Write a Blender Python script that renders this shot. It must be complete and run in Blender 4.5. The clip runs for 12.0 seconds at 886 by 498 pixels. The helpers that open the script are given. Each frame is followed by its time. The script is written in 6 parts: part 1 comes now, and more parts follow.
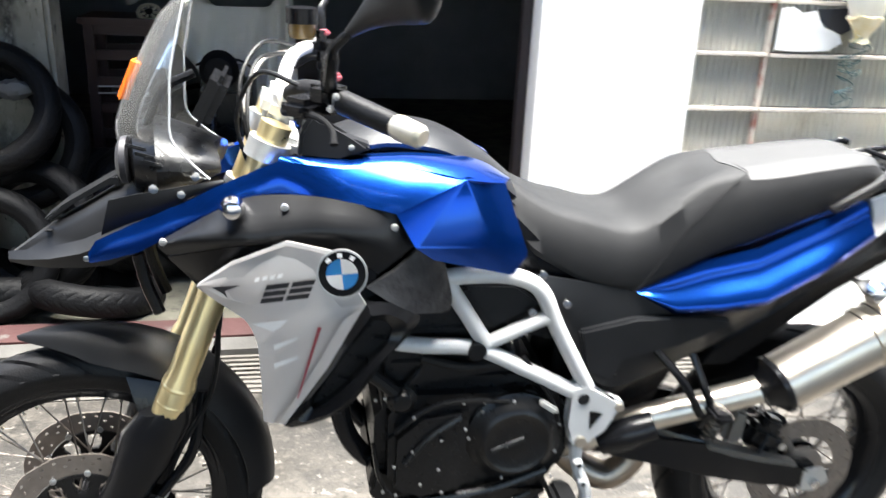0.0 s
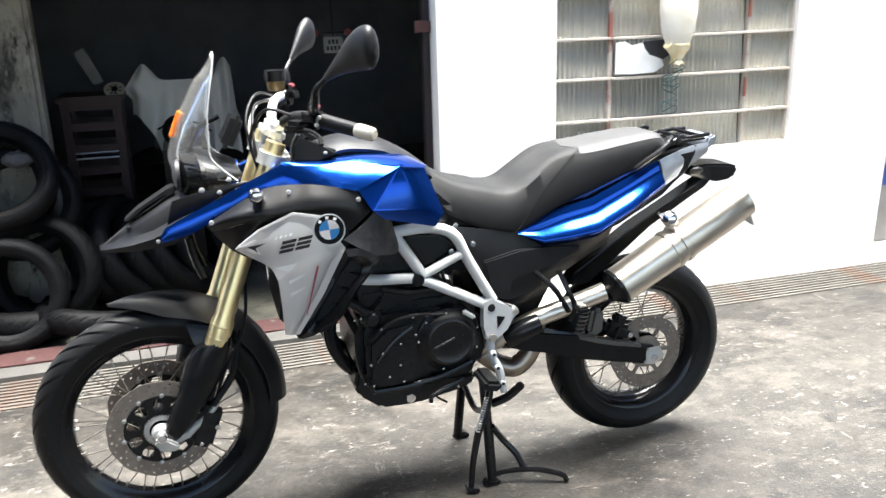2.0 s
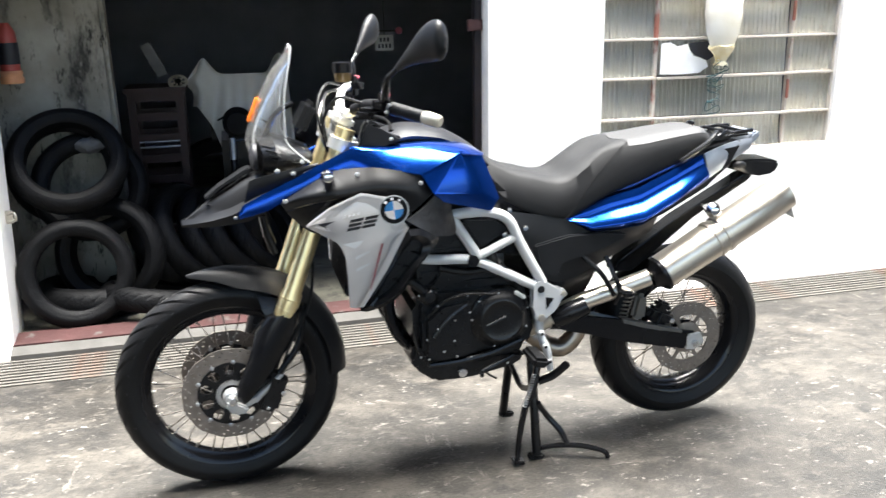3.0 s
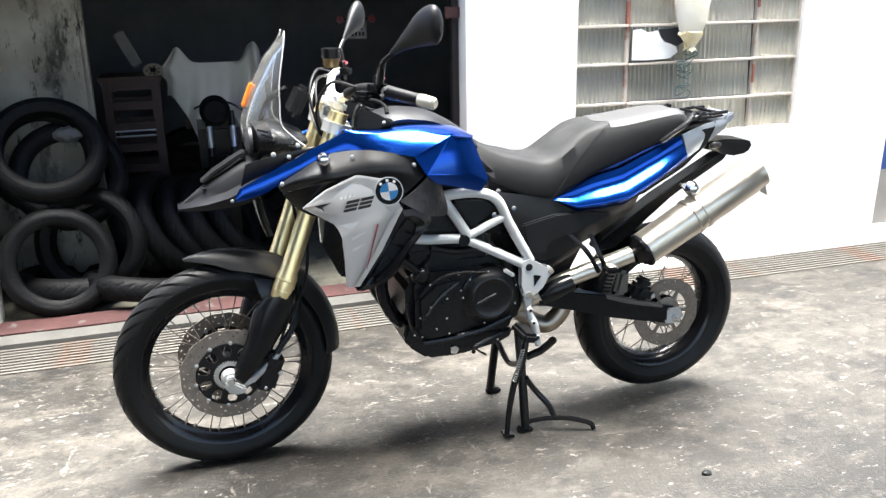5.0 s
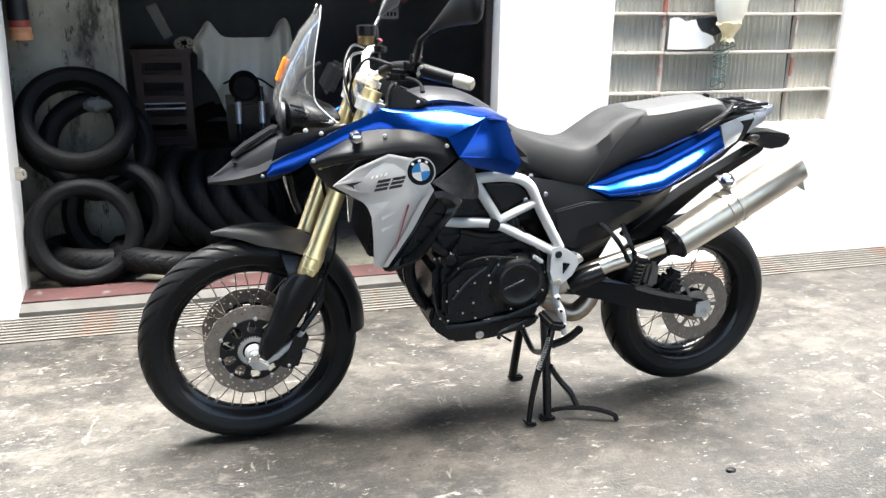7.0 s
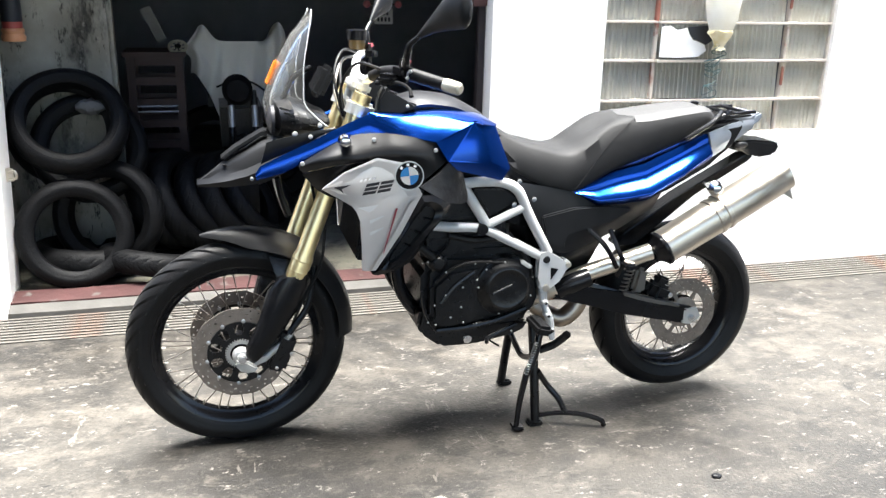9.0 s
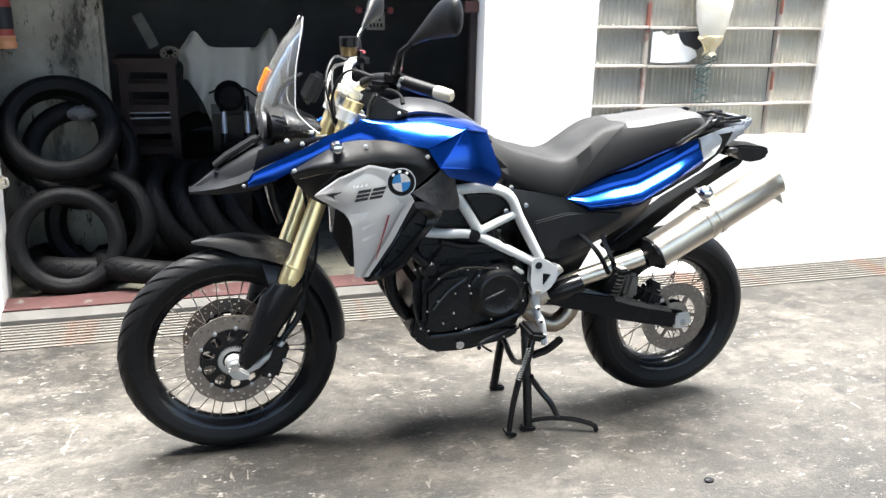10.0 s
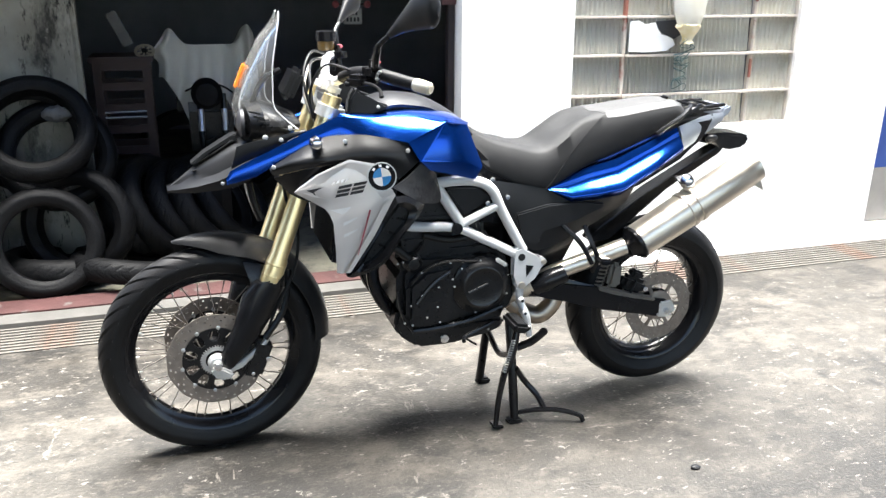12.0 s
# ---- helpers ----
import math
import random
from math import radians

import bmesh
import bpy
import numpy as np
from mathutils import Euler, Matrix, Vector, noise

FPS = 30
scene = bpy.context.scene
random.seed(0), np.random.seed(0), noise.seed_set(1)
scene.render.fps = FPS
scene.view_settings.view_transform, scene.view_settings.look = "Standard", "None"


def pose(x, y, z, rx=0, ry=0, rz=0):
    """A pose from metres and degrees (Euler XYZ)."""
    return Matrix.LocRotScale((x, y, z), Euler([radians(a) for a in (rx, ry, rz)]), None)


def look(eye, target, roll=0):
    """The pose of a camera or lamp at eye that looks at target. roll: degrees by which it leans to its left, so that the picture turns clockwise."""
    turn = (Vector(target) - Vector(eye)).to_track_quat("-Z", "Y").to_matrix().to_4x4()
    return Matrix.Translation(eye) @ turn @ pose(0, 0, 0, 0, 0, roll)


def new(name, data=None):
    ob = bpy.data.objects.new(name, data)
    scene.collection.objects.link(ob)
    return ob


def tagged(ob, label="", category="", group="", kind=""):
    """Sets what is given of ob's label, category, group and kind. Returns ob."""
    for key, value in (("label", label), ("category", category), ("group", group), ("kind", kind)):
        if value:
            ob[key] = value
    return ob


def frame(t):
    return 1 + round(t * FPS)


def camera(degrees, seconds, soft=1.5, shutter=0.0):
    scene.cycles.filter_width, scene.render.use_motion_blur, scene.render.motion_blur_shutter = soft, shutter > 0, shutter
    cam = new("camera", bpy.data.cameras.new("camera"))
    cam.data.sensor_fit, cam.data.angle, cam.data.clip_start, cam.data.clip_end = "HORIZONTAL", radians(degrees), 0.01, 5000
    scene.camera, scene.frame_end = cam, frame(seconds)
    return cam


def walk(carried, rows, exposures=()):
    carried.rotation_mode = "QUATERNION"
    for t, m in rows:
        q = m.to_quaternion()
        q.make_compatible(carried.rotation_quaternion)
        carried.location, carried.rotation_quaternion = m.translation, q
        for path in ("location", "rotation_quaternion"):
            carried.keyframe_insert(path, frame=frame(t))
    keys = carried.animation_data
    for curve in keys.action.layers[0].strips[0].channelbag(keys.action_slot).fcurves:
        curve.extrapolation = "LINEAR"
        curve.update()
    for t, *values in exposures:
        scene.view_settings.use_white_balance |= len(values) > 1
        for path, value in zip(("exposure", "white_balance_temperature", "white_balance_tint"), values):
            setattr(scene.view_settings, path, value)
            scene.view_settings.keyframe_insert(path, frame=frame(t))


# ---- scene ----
cam = camera(55.7, 12.0, soft=1.4, shutter=0.5)
PATH = [
    (0, (0.424, -1.574, 1.474), (0.774, 0.268, 0.779), 2.8),
    (0.5, (0.408, -1.849, 1.488), (0.844, -0.025, 0.793), -0.0),
    (1, (0.24, -2.111, 1.51), (0.725, -0.268, 0.903), -2.2),
    (1.5, (0.13, -2.274, 1.515), (0.698, -0.445, 0.937), -2.3),
    (2, (0.187, -2.423, 1.523), (0.725, -0.584, 0.95), -1.7),
    (2.5, (0.188, -2.499, 1.509), (0.649, -0.64, 0.932), -0.8),
    (3, (0.073, -2.569, 1.512), (0.537, -0.708, 0.946), -1.0),
    (3.2, (0.006, -2.569, 1.513), (0.496, -0.718, 0.937), -0.9),
    (4.8, (-0.049, -2.608, 1.509), (0.502, -0.779, 0.916), -1.0),
    (5, (-0.04, -2.623, 1.503), (0.51, -0.792, 0.914), -1.1),
    (5.5, (-0.045, -2.617, 1.506), (0.513, -0.786, 0.924), -0.8),
    (6, (-0.048, -2.614, 1.503), (0.496, -0.78, 0.92), -0.1),
    (6.5, (-0.063, -2.609, 1.5), (0.455, -0.772, 0.904), 0.3),
    (7, (-0.064, -2.589, 1.486), (0.44, -0.756, 0.865), 0.7),
    (7.5, (-0.056, -2.585, 1.487), (0.452, -0.757, 0.856), 0.5),
    (7.7, (-0.057, -2.583, 1.485), (0.462, -0.757, 0.856), 0.5),
    (9.3, (-0.045, -2.606, 1.483), (0.472, -0.771, 0.878), 1.5),
    (9.5, (-0.05, -2.606, 1.491), (0.469, -0.772, 0.885), 1.6),
    (10, (-0.042, -2.608, 1.491), (0.489, -0.775, 0.894), 1.2),
    (10.5, (-0.042, -2.613, 1.492), (0.51, -0.783, 0.905), 0.5),
    (11, (-0.037, -2.605, 1.487), (0.517, -0.776, 0.897), 0.3),
    (11.5, (-0.038, -2.601, 1.488), (0.527, -0.779, 0.885), 0.4),
    (12, (-0.039, -2.597, 1.486), (0.531, -0.78, 0.876), 0.3),
]
walk(cam, [(t, look(eye, target, roll)) for t, eye, target, roll in PATH],
     [(0, 3.15, 6650, 9), (0.5, 3.25, 6650, 9), (1.0, 3.19, 6650, 9), (2.3, 2.94, 6650, 9), (3.2, 3.00, 6650, 9), (5.0, 3.03, 6650, 9), (7.5, 3.09, 6650, 9), (9.5, 3.09, 6650, 9), (12, 3.15, 6650, 9)])

# ---- light ----
world = bpy.data.worlds.new("sky")
scene.world = world
world.use_nodes = True
wn = world.node_tree.nodes
sky = wn.new("ShaderNodeTexSky")
sky.sky_type, sky.sun_disc = "NISHITA", False
sky.sun_elevation, sky.sun_rotation = radians(84), radians(50)
wn["Background"].inputs["Strength"].default_value = 0.065
world.node_tree.links.new(sky.outputs[0], wn["Background"].inputs["Color"])
sun = new("sun", bpy.data.lights.new("sun", "SUN"))
sun.data.energy, sun.data.angle, sun.data.color = 5.5, radians(47), (1.0, 0.985, 0.95)
sun.matrix_world = look((2.0, 0.62, 7.0), (1.5, 0.2, 0.0))

# ---- materials ----
def mat(name, col, rough=0.5, metal=0.0, col2=None, scale=8.0, bump=0.0, bscale=60.0, coat=0.0, rvar=0.0, fine=None, aniso=0.0):
    """Principled surface with two scales of colour variation, roughness variation and fine relief."""
    m = bpy.data.materials.new(name)
    m.use_nodes = True
    n, l = m.node_tree.nodes, m.node_tree.links
    p = n["Principled BSDF"]
    tc = n.new("ShaderNodeTexCoord")
    col = (*col, 1)
    c2 = (*(col2 or tuple(min(1, c * 1.25) for c in col[:3])), 1)
    no = n.new("ShaderNodeTexNoise")
    no.inputs["Scale"].default_value, no.inputs["Detail"].default_value = scale, 6
    l.new(tc.outputs["Object"], no.inputs["Vector"])
    ramp = n.new("ShaderNodeValToRGB")
    ramp.color_ramp.elements[0].position, ramp.color_ramp.elements[1].position = 0.35, 0.68
    ramp.color_ramp.elements[0].color, ramp.color_ramp.elements[1].color = col, c2
    l.new(no.outputs["Fac"], ramp.inputs[0])
    l.new(ramp.outputs[0], p.inputs["Base Color"])
    p.inputs["Metallic"].default_value, p.inputs["Coat Weight"].default_value = metal, coat
    p.inputs["Coat Roughness"].default_value = 0.06
    p.inputs["Roughness"].default_value = rough
    if rvar:
        mr = n.new("ShaderNodeMapRange")
        mr.inputs["To Min"].default_value, mr.inputs["To Max"].default_value = max(0.02, rough - rvar), min(1, rough + rvar)
        n2 = n.new("ShaderNodeTexNoise")
        n2.inputs["Scale"].default_value, n2.inputs["Detail"].default_value = scale * 4, 5
        l.new(tc.outputs["Object"], n2.inputs["Vector"])
        l.new(n2.outputs["Fac"], mr.inputs["Value"])
        l.new(mr.outputs[0], p.inputs["Roughness"])
    if bump:
        n3 = n.new("ShaderNodeTexNoise")
        n3.inputs["Scale"].default_value, n3.inputs["Detail"].default_value = bscale, 4
        l.new(tc.outputs["Object"], n3.inputs["Vector"])
        b = n.new("ShaderNodeBump")
        b.inputs["Strength"].default_value, b.inputs["Distance"].default_value = bump, 0.004
        l.new(n3.outputs["Fac"], b.inputs["Height"])
        l.new(b.outputs[0], p.inputs["Normal"])
    return m


def mix_layer(m, col, scale, lo, hi, detail=8.0, stretch=(1, 1, 1), seed=0.0, rough=0.55):
    """Lays a patchy second colour over a material: stains, splashes, rust."""
    n, l = m.node_tree.nodes, m.node_tree.links
    p = n["Principled BSDF"]
    old = p.inputs["Base Color"].links[0].from_socket
    tc, mp, no, rp, mx = (n.new(k) for k in ("ShaderNodeTexCoord", "ShaderNodeMapping", "ShaderNodeTexNoise", "ShaderNodeMapRange", "ShaderNodeMix"))
    mp.inputs["Scale"].default_value, mp.inputs["Location"].default_value = stretch, (seed, seed * 0.7, seed * 1.3)
    no.inputs["Scale"].default_value, no.inputs["Detail"].default_value, no.inputs["Roughness"].default_value = scale, detail, rough
    rp.inputs["From Min"].default_value, rp.inputs["From Max"].default_value = lo, hi
    mx.data_type = "RGBA"
    mx.inputs[7].default_value = (*col, 1)
    l.new(tc.outputs["Object"], mp.inputs[0]); l.new(mp.outputs[0], no.inputs["Vector"]); l.new(no.outputs["Fac"], rp.inputs["Value"])
    l.new(rp.outputs[0], mx.inputs[0]); l.new(old, mx.inputs[6]); l.new(mx.outputs[2], p.inputs["Base Color"])
    return m


BLUE = mat("blue_metallic_paint", (0.0024, 0.046, 0.3), 0.17, 0.9, (0.0032, 0.056, 0.34), 3, coat=0.2)
BLACK = mat("black_plastic", (0.0041, 0.0043, 0.0053), 0.22, 0, (0.0068, 0.0071, 0.008), 20, 0.06, 400, rvar=0.03)
GREY = mat("dark_grey_plastic", (0.0081, 0.0085, 0.0099), 0.42, 0, (0.0113, 0.0119, 0.0134), 15, 0.05, 500)
SATIN = mat("satin_grey_plastic", (0.0067, 0.0071, 0.0081), 0.32, 0, (0.0095, 0.0099, 0.0111), 12, 0.05, 500, rvar=0.04)
TEXT = mat("textured_black_panel", (0.0168, 0.0168, 0.019), 0.4, 0, (0.0308, 0.0308, 0.0336), 30, 1.0, 40)
SILVER = mat("silver_grey_paint", (0.5156, 0.4906, 0.4782), 0.34, 0.42, (0.5489, 0.5239, 0.5114), 6, rvar=0.05)
TITAN = mat("pale_tail_paint", (0.2137, 0.2366, 0.2824), 0.3, 0.4, (0.2339, 0.2614, 0.3027), 6)
FRAME = mat("light_grey_frame_paint", (0.5, 0.505, 0.51), 0.36, 0.1, (0.56, 0.565, 0.57), 12, rvar=0.06)
GOLD = mat("gold_anodised_fork", (0.78, 0.63, 0.33), 0.3, 0.85, (0.84, 0.7, 0.39), 10, rvar=0.06)
STEEL = mat("brushed_steel", (0.6, 0.55, 0.475), 0.33, 1.0, (0.65, 0.6, 0.525), 10, 0.1, 300, rvar=0.07)
CHROME = mat("polished_steel", (0.7, 0.7, 0.7), 0.15, 1.0)
HEATED = mat("heat_tinted_steel", (0.2823, 0.2352, 0.1882), 0.36, 1.0, (0.4179, 0.3482, 0.2786), 12, rvar=0.1)
DISC = mat("brake_disc_steel", (0.19, 0.165, 0.145), 0.42, 0.7, (0.25, 0.22, 0.195), 40, rvar=0.08)
BOLT = mat("dull_bolt_head", (0.3885, 0.3885, 0.3885), 0.4, 0.8)
ALU = mat("cast_aluminium", (0.55, 0.55, 0.54), 0.42, 0.8, (0.65, 0.65, 0.63), 15, 0.2, 200)
BARE = mat("dull_cast_metal", (0.4569, 0.4569, 0.4493), 0.45, 0.7, (0.5227, 0.5227, 0.5103), 30, 0.3, 150)
MATGREY = mat("matt_grey_plastic", (0.0081, 0.0085, 0.0096), 0.4, 0, (0.0106, 0.011, 0.0123), 14, 0.06, 400)
RUBBER = mat("tyre_rubber", (0.0037, 0.0039, 0.0043), 0.45, 0, (0.0067, 0.0067, 0.0075), 10, 0.2, 250, rvar=0.06)
RIM = mat("black_rim", (0.0084, 0.0084, 0.0095), 0.15, 0.2)
ENGINE = mat("black_engine_casting", (0.0029, 0.0032, 0.004), 0.3, 0.1, (0.0049, 0.0052, 0.0061), 25, 0.12, 180, rvar=0.1)
SEAT = mat("seat_vinyl", (0.0075, 0.0079, 0.0089), 0.66, 0, (0.0101, 0.0105, 0.0116), 20, 0.25, 500, rvar=0.05)
# paler than SEAT to imitate reflected sky on the pillion top
SEATTOP = mat("ribbed_sheen_vinyl", (0.0163, 0.0168, 0.0181), 0.6, 0, (0.0195, 0.0199, 0.0213), 20, 0.3, 600)
WHITE = mat("white_paint_enamel", (0.75, 0.75, 0.75), 0.35)
PALEBLUE = mat("emblem_blue", (0.03, 0.25, 0.6), 0.3)
RED = mat("red_plastic", (0.32, 0.07, 0.09), 0.4)
AMBER = mat("amber_plastic", (0.8, 0.2, 0.02), 0.3)
PALEGRIP = mat("pale_bar_weight", (0.4688, 0.4395, 0.3663), 0.4, 0.5)
OILY = mat("amber_reservoir", (0.1, 0.062, 0.018), 0.25)
MATT = mat("matt_black_plastic", (0.0052, 0.0053, 0.0063), 0.7, 0, (0.0093, 0.0095, 0.0107), 20, 0.1, 300)
LENS = mat("headlamp_lens", (0.024, 0.024, 0.028), 0.45, 0.0)


def glass(name, col, rough=0.02, alpha=0.25, milk=0.06):
    m = bpy.data.materials.new(name)
    m.use_nodes = True
    n, l = m.node_tree.nodes, m.node_tree.links
    n.remove(n["Principled BSDF"])
    tr, gl, mx, fr = (n.new(k) for k in ("ShaderNodeBsdfTransparent", "ShaderNodeBsdfGlossy", "ShaderNodeMixShader", "ShaderNodeFresnel"))
    tr.inputs[0].default_value = (*col, 1)
    gl.inputs["Roughness"].default_value = rough
    fr.inputs["IOR"].default_value = 1.0 + alpha * 2
    l.new(fr.outputs[0], mx.inputs[0]); l.new(tr.outputs[0], mx.inputs[1]); l.new(gl.outputs[0], mx.inputs[2])
    df, m2 = n.new("ShaderNodeBsdfDiffuse"), n.new("ShaderNodeMixShader")
    df.inputs[0].default_value = (0.6, 0.6, 0.58, 1)
    m2.inputs[0].default_value = milk
    l.new(mx.outputs[0], m2.inputs[1]); l.new(df.outputs[0], m2.inputs[2])
    l.new(m2.outputs[0], n["Material Output"].inputs[0])
    return m


for m, lv in ((BLACK, 0.25), (RUBBER, 0.2), (ENGINE, 0.4), (GREY, 0.22), (TEXT, 0.3), (SEAT, 0.25), (RIM, 0.3), (SATIN, 0.24), (MATGREY, 0.22), (MATT, 0.12), (LENS, 0.2)):
    m.node_tree.nodes["Principled BSDF"].inputs["Specular IOR Level"].default_value = lv
SCREENEDGE = mat("screen_edge_glint", (0.2715, 0.2806, 0.2896), 0.3)
SCREEN = glass("clear_windscreen", (0.97, 0.975, 0.975), 0.04, 0.14, 0.028)

FLOOR = mat("worn_concrete", (0.0197, 0.0173, 0.0141), 0.55, 0, (0.0336, 0.0296, 0.0246), 1.7, 0.6, 90, rvar=0.2)
mix_layer(FLOOR, (0.0072, 0.0063, 0.0053), 0.7, 0.45, 0.64, 6, seed=3)
mix_layer(FLOOR, (0.0079, 0.0071, 0.006), 2.6, 0.48, 0.64, 10, (1, 1.3, 1), seed=11, rough=0.64)
mix_layer(FLOOR, (0.0587, 0.0519, 0.0435), 3.2, 0.5, 0.64, 14, (1, 1.5, 1), seed=5, rough=0.7)
mix_layer(FLOOR, (0.0075, 0.0066, 0.0056), 9, 0.52, 0.66, 14, seed=17, rough=0.7)
mix_layer(FLOOR, (0.0618, 0.0546, 0.0458), 15, 0.53, 0.66, 14, (1, 1.6, 1), seed=37, rough=0.72)
mix_layer(FLOOR, (0.0079, 0.0071, 0.006), 50, 0.54, 0.68, 8, seed=31, rough=0.7)
mix_layer(FLOOR, (0.0741, 0.0659, 0.0564), 70, 0.56, 0.7, 8, seed=47, rough=0.7)
mix_layer(FLOOR, (0.1235, 0.1126, 0.0987), 9, 0.605, 0.645, 15, (1, 2.0, 1), seed=9, rough=0.76)
mix_layer(FLOOR, (0.1605, 0.1481, 0.1322), 22, 0.61, 0.64, 12, (1, 1.6, 1), seed=41, rough=0.72)
mix_layer(FLOOR, (0.105, 0.0947, 0.0823), 5, 0.65, 0.67, 12, (3.4, 0.7, 1), seed=21, rough=0.7)
mix_layer(FLOOR, (0.0032, 0.0028, 0.0023), 33, 0.64, 0.665, 10, seed=53, rough=0.7)
WALL = mat("white_wall_paint", (0.88, 0.855, 0.81), 0.7, 0, (0.92, 0.9, 0.865), 2, 0.25, 30)
mix_layer(WALL, (0.62, 0.58, 0.5), 2.2, 0.62, 0.8, 8, (1, 1, 0.4), 2)
GRIME = mat("grimy_plaster", (0.2039, 0.192, 0.1594), 0.85, 0, (0.3542, 0.3394, 0.294), 4, 0.6, 25)
mix_layer(GRIME, (0.0439, 0.0418, 0.0354), 5, 0.52, 0.64, 15, (1, 1, 0.4), 4, 0.72)
mix_layer(GRIME, (0.3542, 0.3408, 0.3011), 9, 0.56, 0.66, 15, (1, 1, 0.5), 8, 0.72)
mix_layer(GRIME, (0.0193, 0.0178, 0.0149), 20, 0.56, 0.62, 15, (1, 1, 0.3), 13, 0.75)
DARK = mat("dark_workshop_wall", (0.17, 0.1785, 0.204), 0.85, 0, (0.2295, 0.238, 0.2635), 3, 0.3, 20)
SHOPFLOOR = mat("oily_workshop_floor", (0.0504, 0.0482, 0.0364), 0.75, 0, (0.14, 0.1316, 0.1008), 4, 0.5, 40)
mix_layer(SHOPFLOOR, (0.0224, 0.0218, 0.0196), 9, 0.5, 0.62, 15, seed=4, rough=0.7)
mix_layer(SHOPFLOOR, (0.1885, 0.1814, 0.1602), 16, 0.6, 0.68, 15, seed=8, rough=0.72)
SILLRED = mat("worn_red_paint", (0.0398, 0.0115, 0.0107), 0.6, 0, (0.0643, 0.0214, 0.0199), 6, 0.4, 50)
mix_layer(SILLRED, (0.108, 0.0996, 0.0899), 12, 0.6, 0.68, 10, seed=2)
SILLGREY = mat("worn_pale_cement", (0.0496, 0.0465, 0.0415), 0.75, 0, (0.093, 0.0881, 0.0806), 5, 0.4, 50)
GRATE = mat("grating_bar", (0.105, 0.0968, 0.0851), 0.6, 0.3, (0.1288, 0.1185, 0.1048), 6, 0.3, 80)
mix_layer(GRATE, (0.1502, 0.0614, 0.0307), 2.2, 0.54, 0.66, 6, seed=6)
YARD = mat("unseen_wall_grey", (0.09, 0.094, 0.1), 0.85, 0, (0.13, 0.135, 0.142), 2, 0.4, 20)
ROOF = mat("unseen_roof_grey", (0.08, 0.085, 0.095), 0.7, 0.0, (0.1, 0.105, 0.115), 3, 0.2, 20)
PIT = mat("drain_dirt", (0.08, 0.072, 0.064), 0.9, 0, (0.14, 0.128, 0.12), 12)
IRONRED = mat("red_oxide_iron", (0.3, 0.1, 0.07), 0.6, 0.1, (0.42, 0.2, 0.15), 12)
mix_layer(IRONRED, (0.6, 0.55, 0.48), 9, 0.48, 0.6, 8, seed=1)
IRONPALE = mat("faded_iron_bar", (0.55, 0.5, 0.44), 0.6, 0.1, (0.66, 0.6, 0.53), 10)
OLDTYRE = mat("dusty_old_tyre", (0.0015, 0.0016, 0.002), 0.58, 0, (0.0043, 0.0044, 0.0049), 9, 0.7, 70, rvar=0.12)
CLOTH = mat("white_dust_cloth", (0.703, 0.6935, 0.6745), 0.9, 0, (0.798, 0.7885, 0.7695), 4, 0.3, 90)
RAILM = mat("dark_rail_paint", (0.0072, 0.0036, 0.0044), 0.6, 0, (0.0128, 0.0056, 0.0064), 9, 0.3, 40)
REDWOOD = mat("dark_red_wood", (0.0178, 0.0069, 0.0064), 0.6, 0, (0.0337, 0.0129, 0.0119), 9, 0.3, 40)
BAGM = mat("yellowed_plastic_bag", (0.85, 0.79, 0.64), 0.45, 0, (0.92, 0.88, 0.78), 8, 0.6, 30)
BAGKNOT = mat("stained_bag_knot", (0.75, 0.6, 0.28), 0.5, 0, (0.85, 0.76, 0.55), 20, 0.5, 60)
SACKM = mat("grey_plastic_sack", (0.0883, 0.0883, 0.0883), 0.5, 0, (0.1166, 0.1166, 0.1166), 14, 0.6, 50)
CORD = mat("teal_cord", (0.015, 0.06, 0.065), 0.6)
DOORBLUE = mat("blue_door_paint", (0.02, 0.05, 0.2), 0.45, 0, (0.03, 0.07, 0.26), 5)
DOORGREY = mat("grey_door_panel", (0.16, 0.15, 0.145), 0.6, 0, (0.22, 0.21, 0.2), 5)
EXTRED = mat("extinguisher_red", (0.35, 0.06, 0.05), 0.4)
ORANGE = mat("orange_plastic", (0.6, 0.28, 0.14), 0.5)
BADGE = mat("dark_badge", (0.03, 0.03, 0.034), 0.35)
NAVY = mat("navy_label", (0.012, 0.014, 0.02), 0.5)
OLDTYRE.node_tree.nodes["Principled BSDF"].inputs["Specular IOR Level"].default_value = 0.18
PLATE = mat("pale_number_plate", (0.3885, 0.3885, 0.3788), 0.5)


# ---- mesh helpers ----
def finish(name, bm, material, sharp=35):
    bmesh.ops.recalc_face_normals(bm, faces=bm.faces)
    me = bpy.data.meshes.new(name)
    bm.to_mesh(me)
    bm.free()
    me.materials.append(material)
    for poly in me.polygons:
        poly.use_smooth = True
    me.set_sharp_from_angle(angle=radians(sharp))
    return me


def part(name, bm, material, parent=None, label="", sharp=35):
    ob = new(name, finish(name, bm, material, sharp))
    if parent:
        ob.parent = parent
    if label:
        ob["label"] = label
    return ob


def thing(name, label, category, at=(0, 0, 0), group=""):
    ob = new(name)
    ob.location = at
    bpy.context.view_layer.update()
    return tagged(ob, label, category, group)


def under(ob, parent):
    ob.parent = parent
    return ob


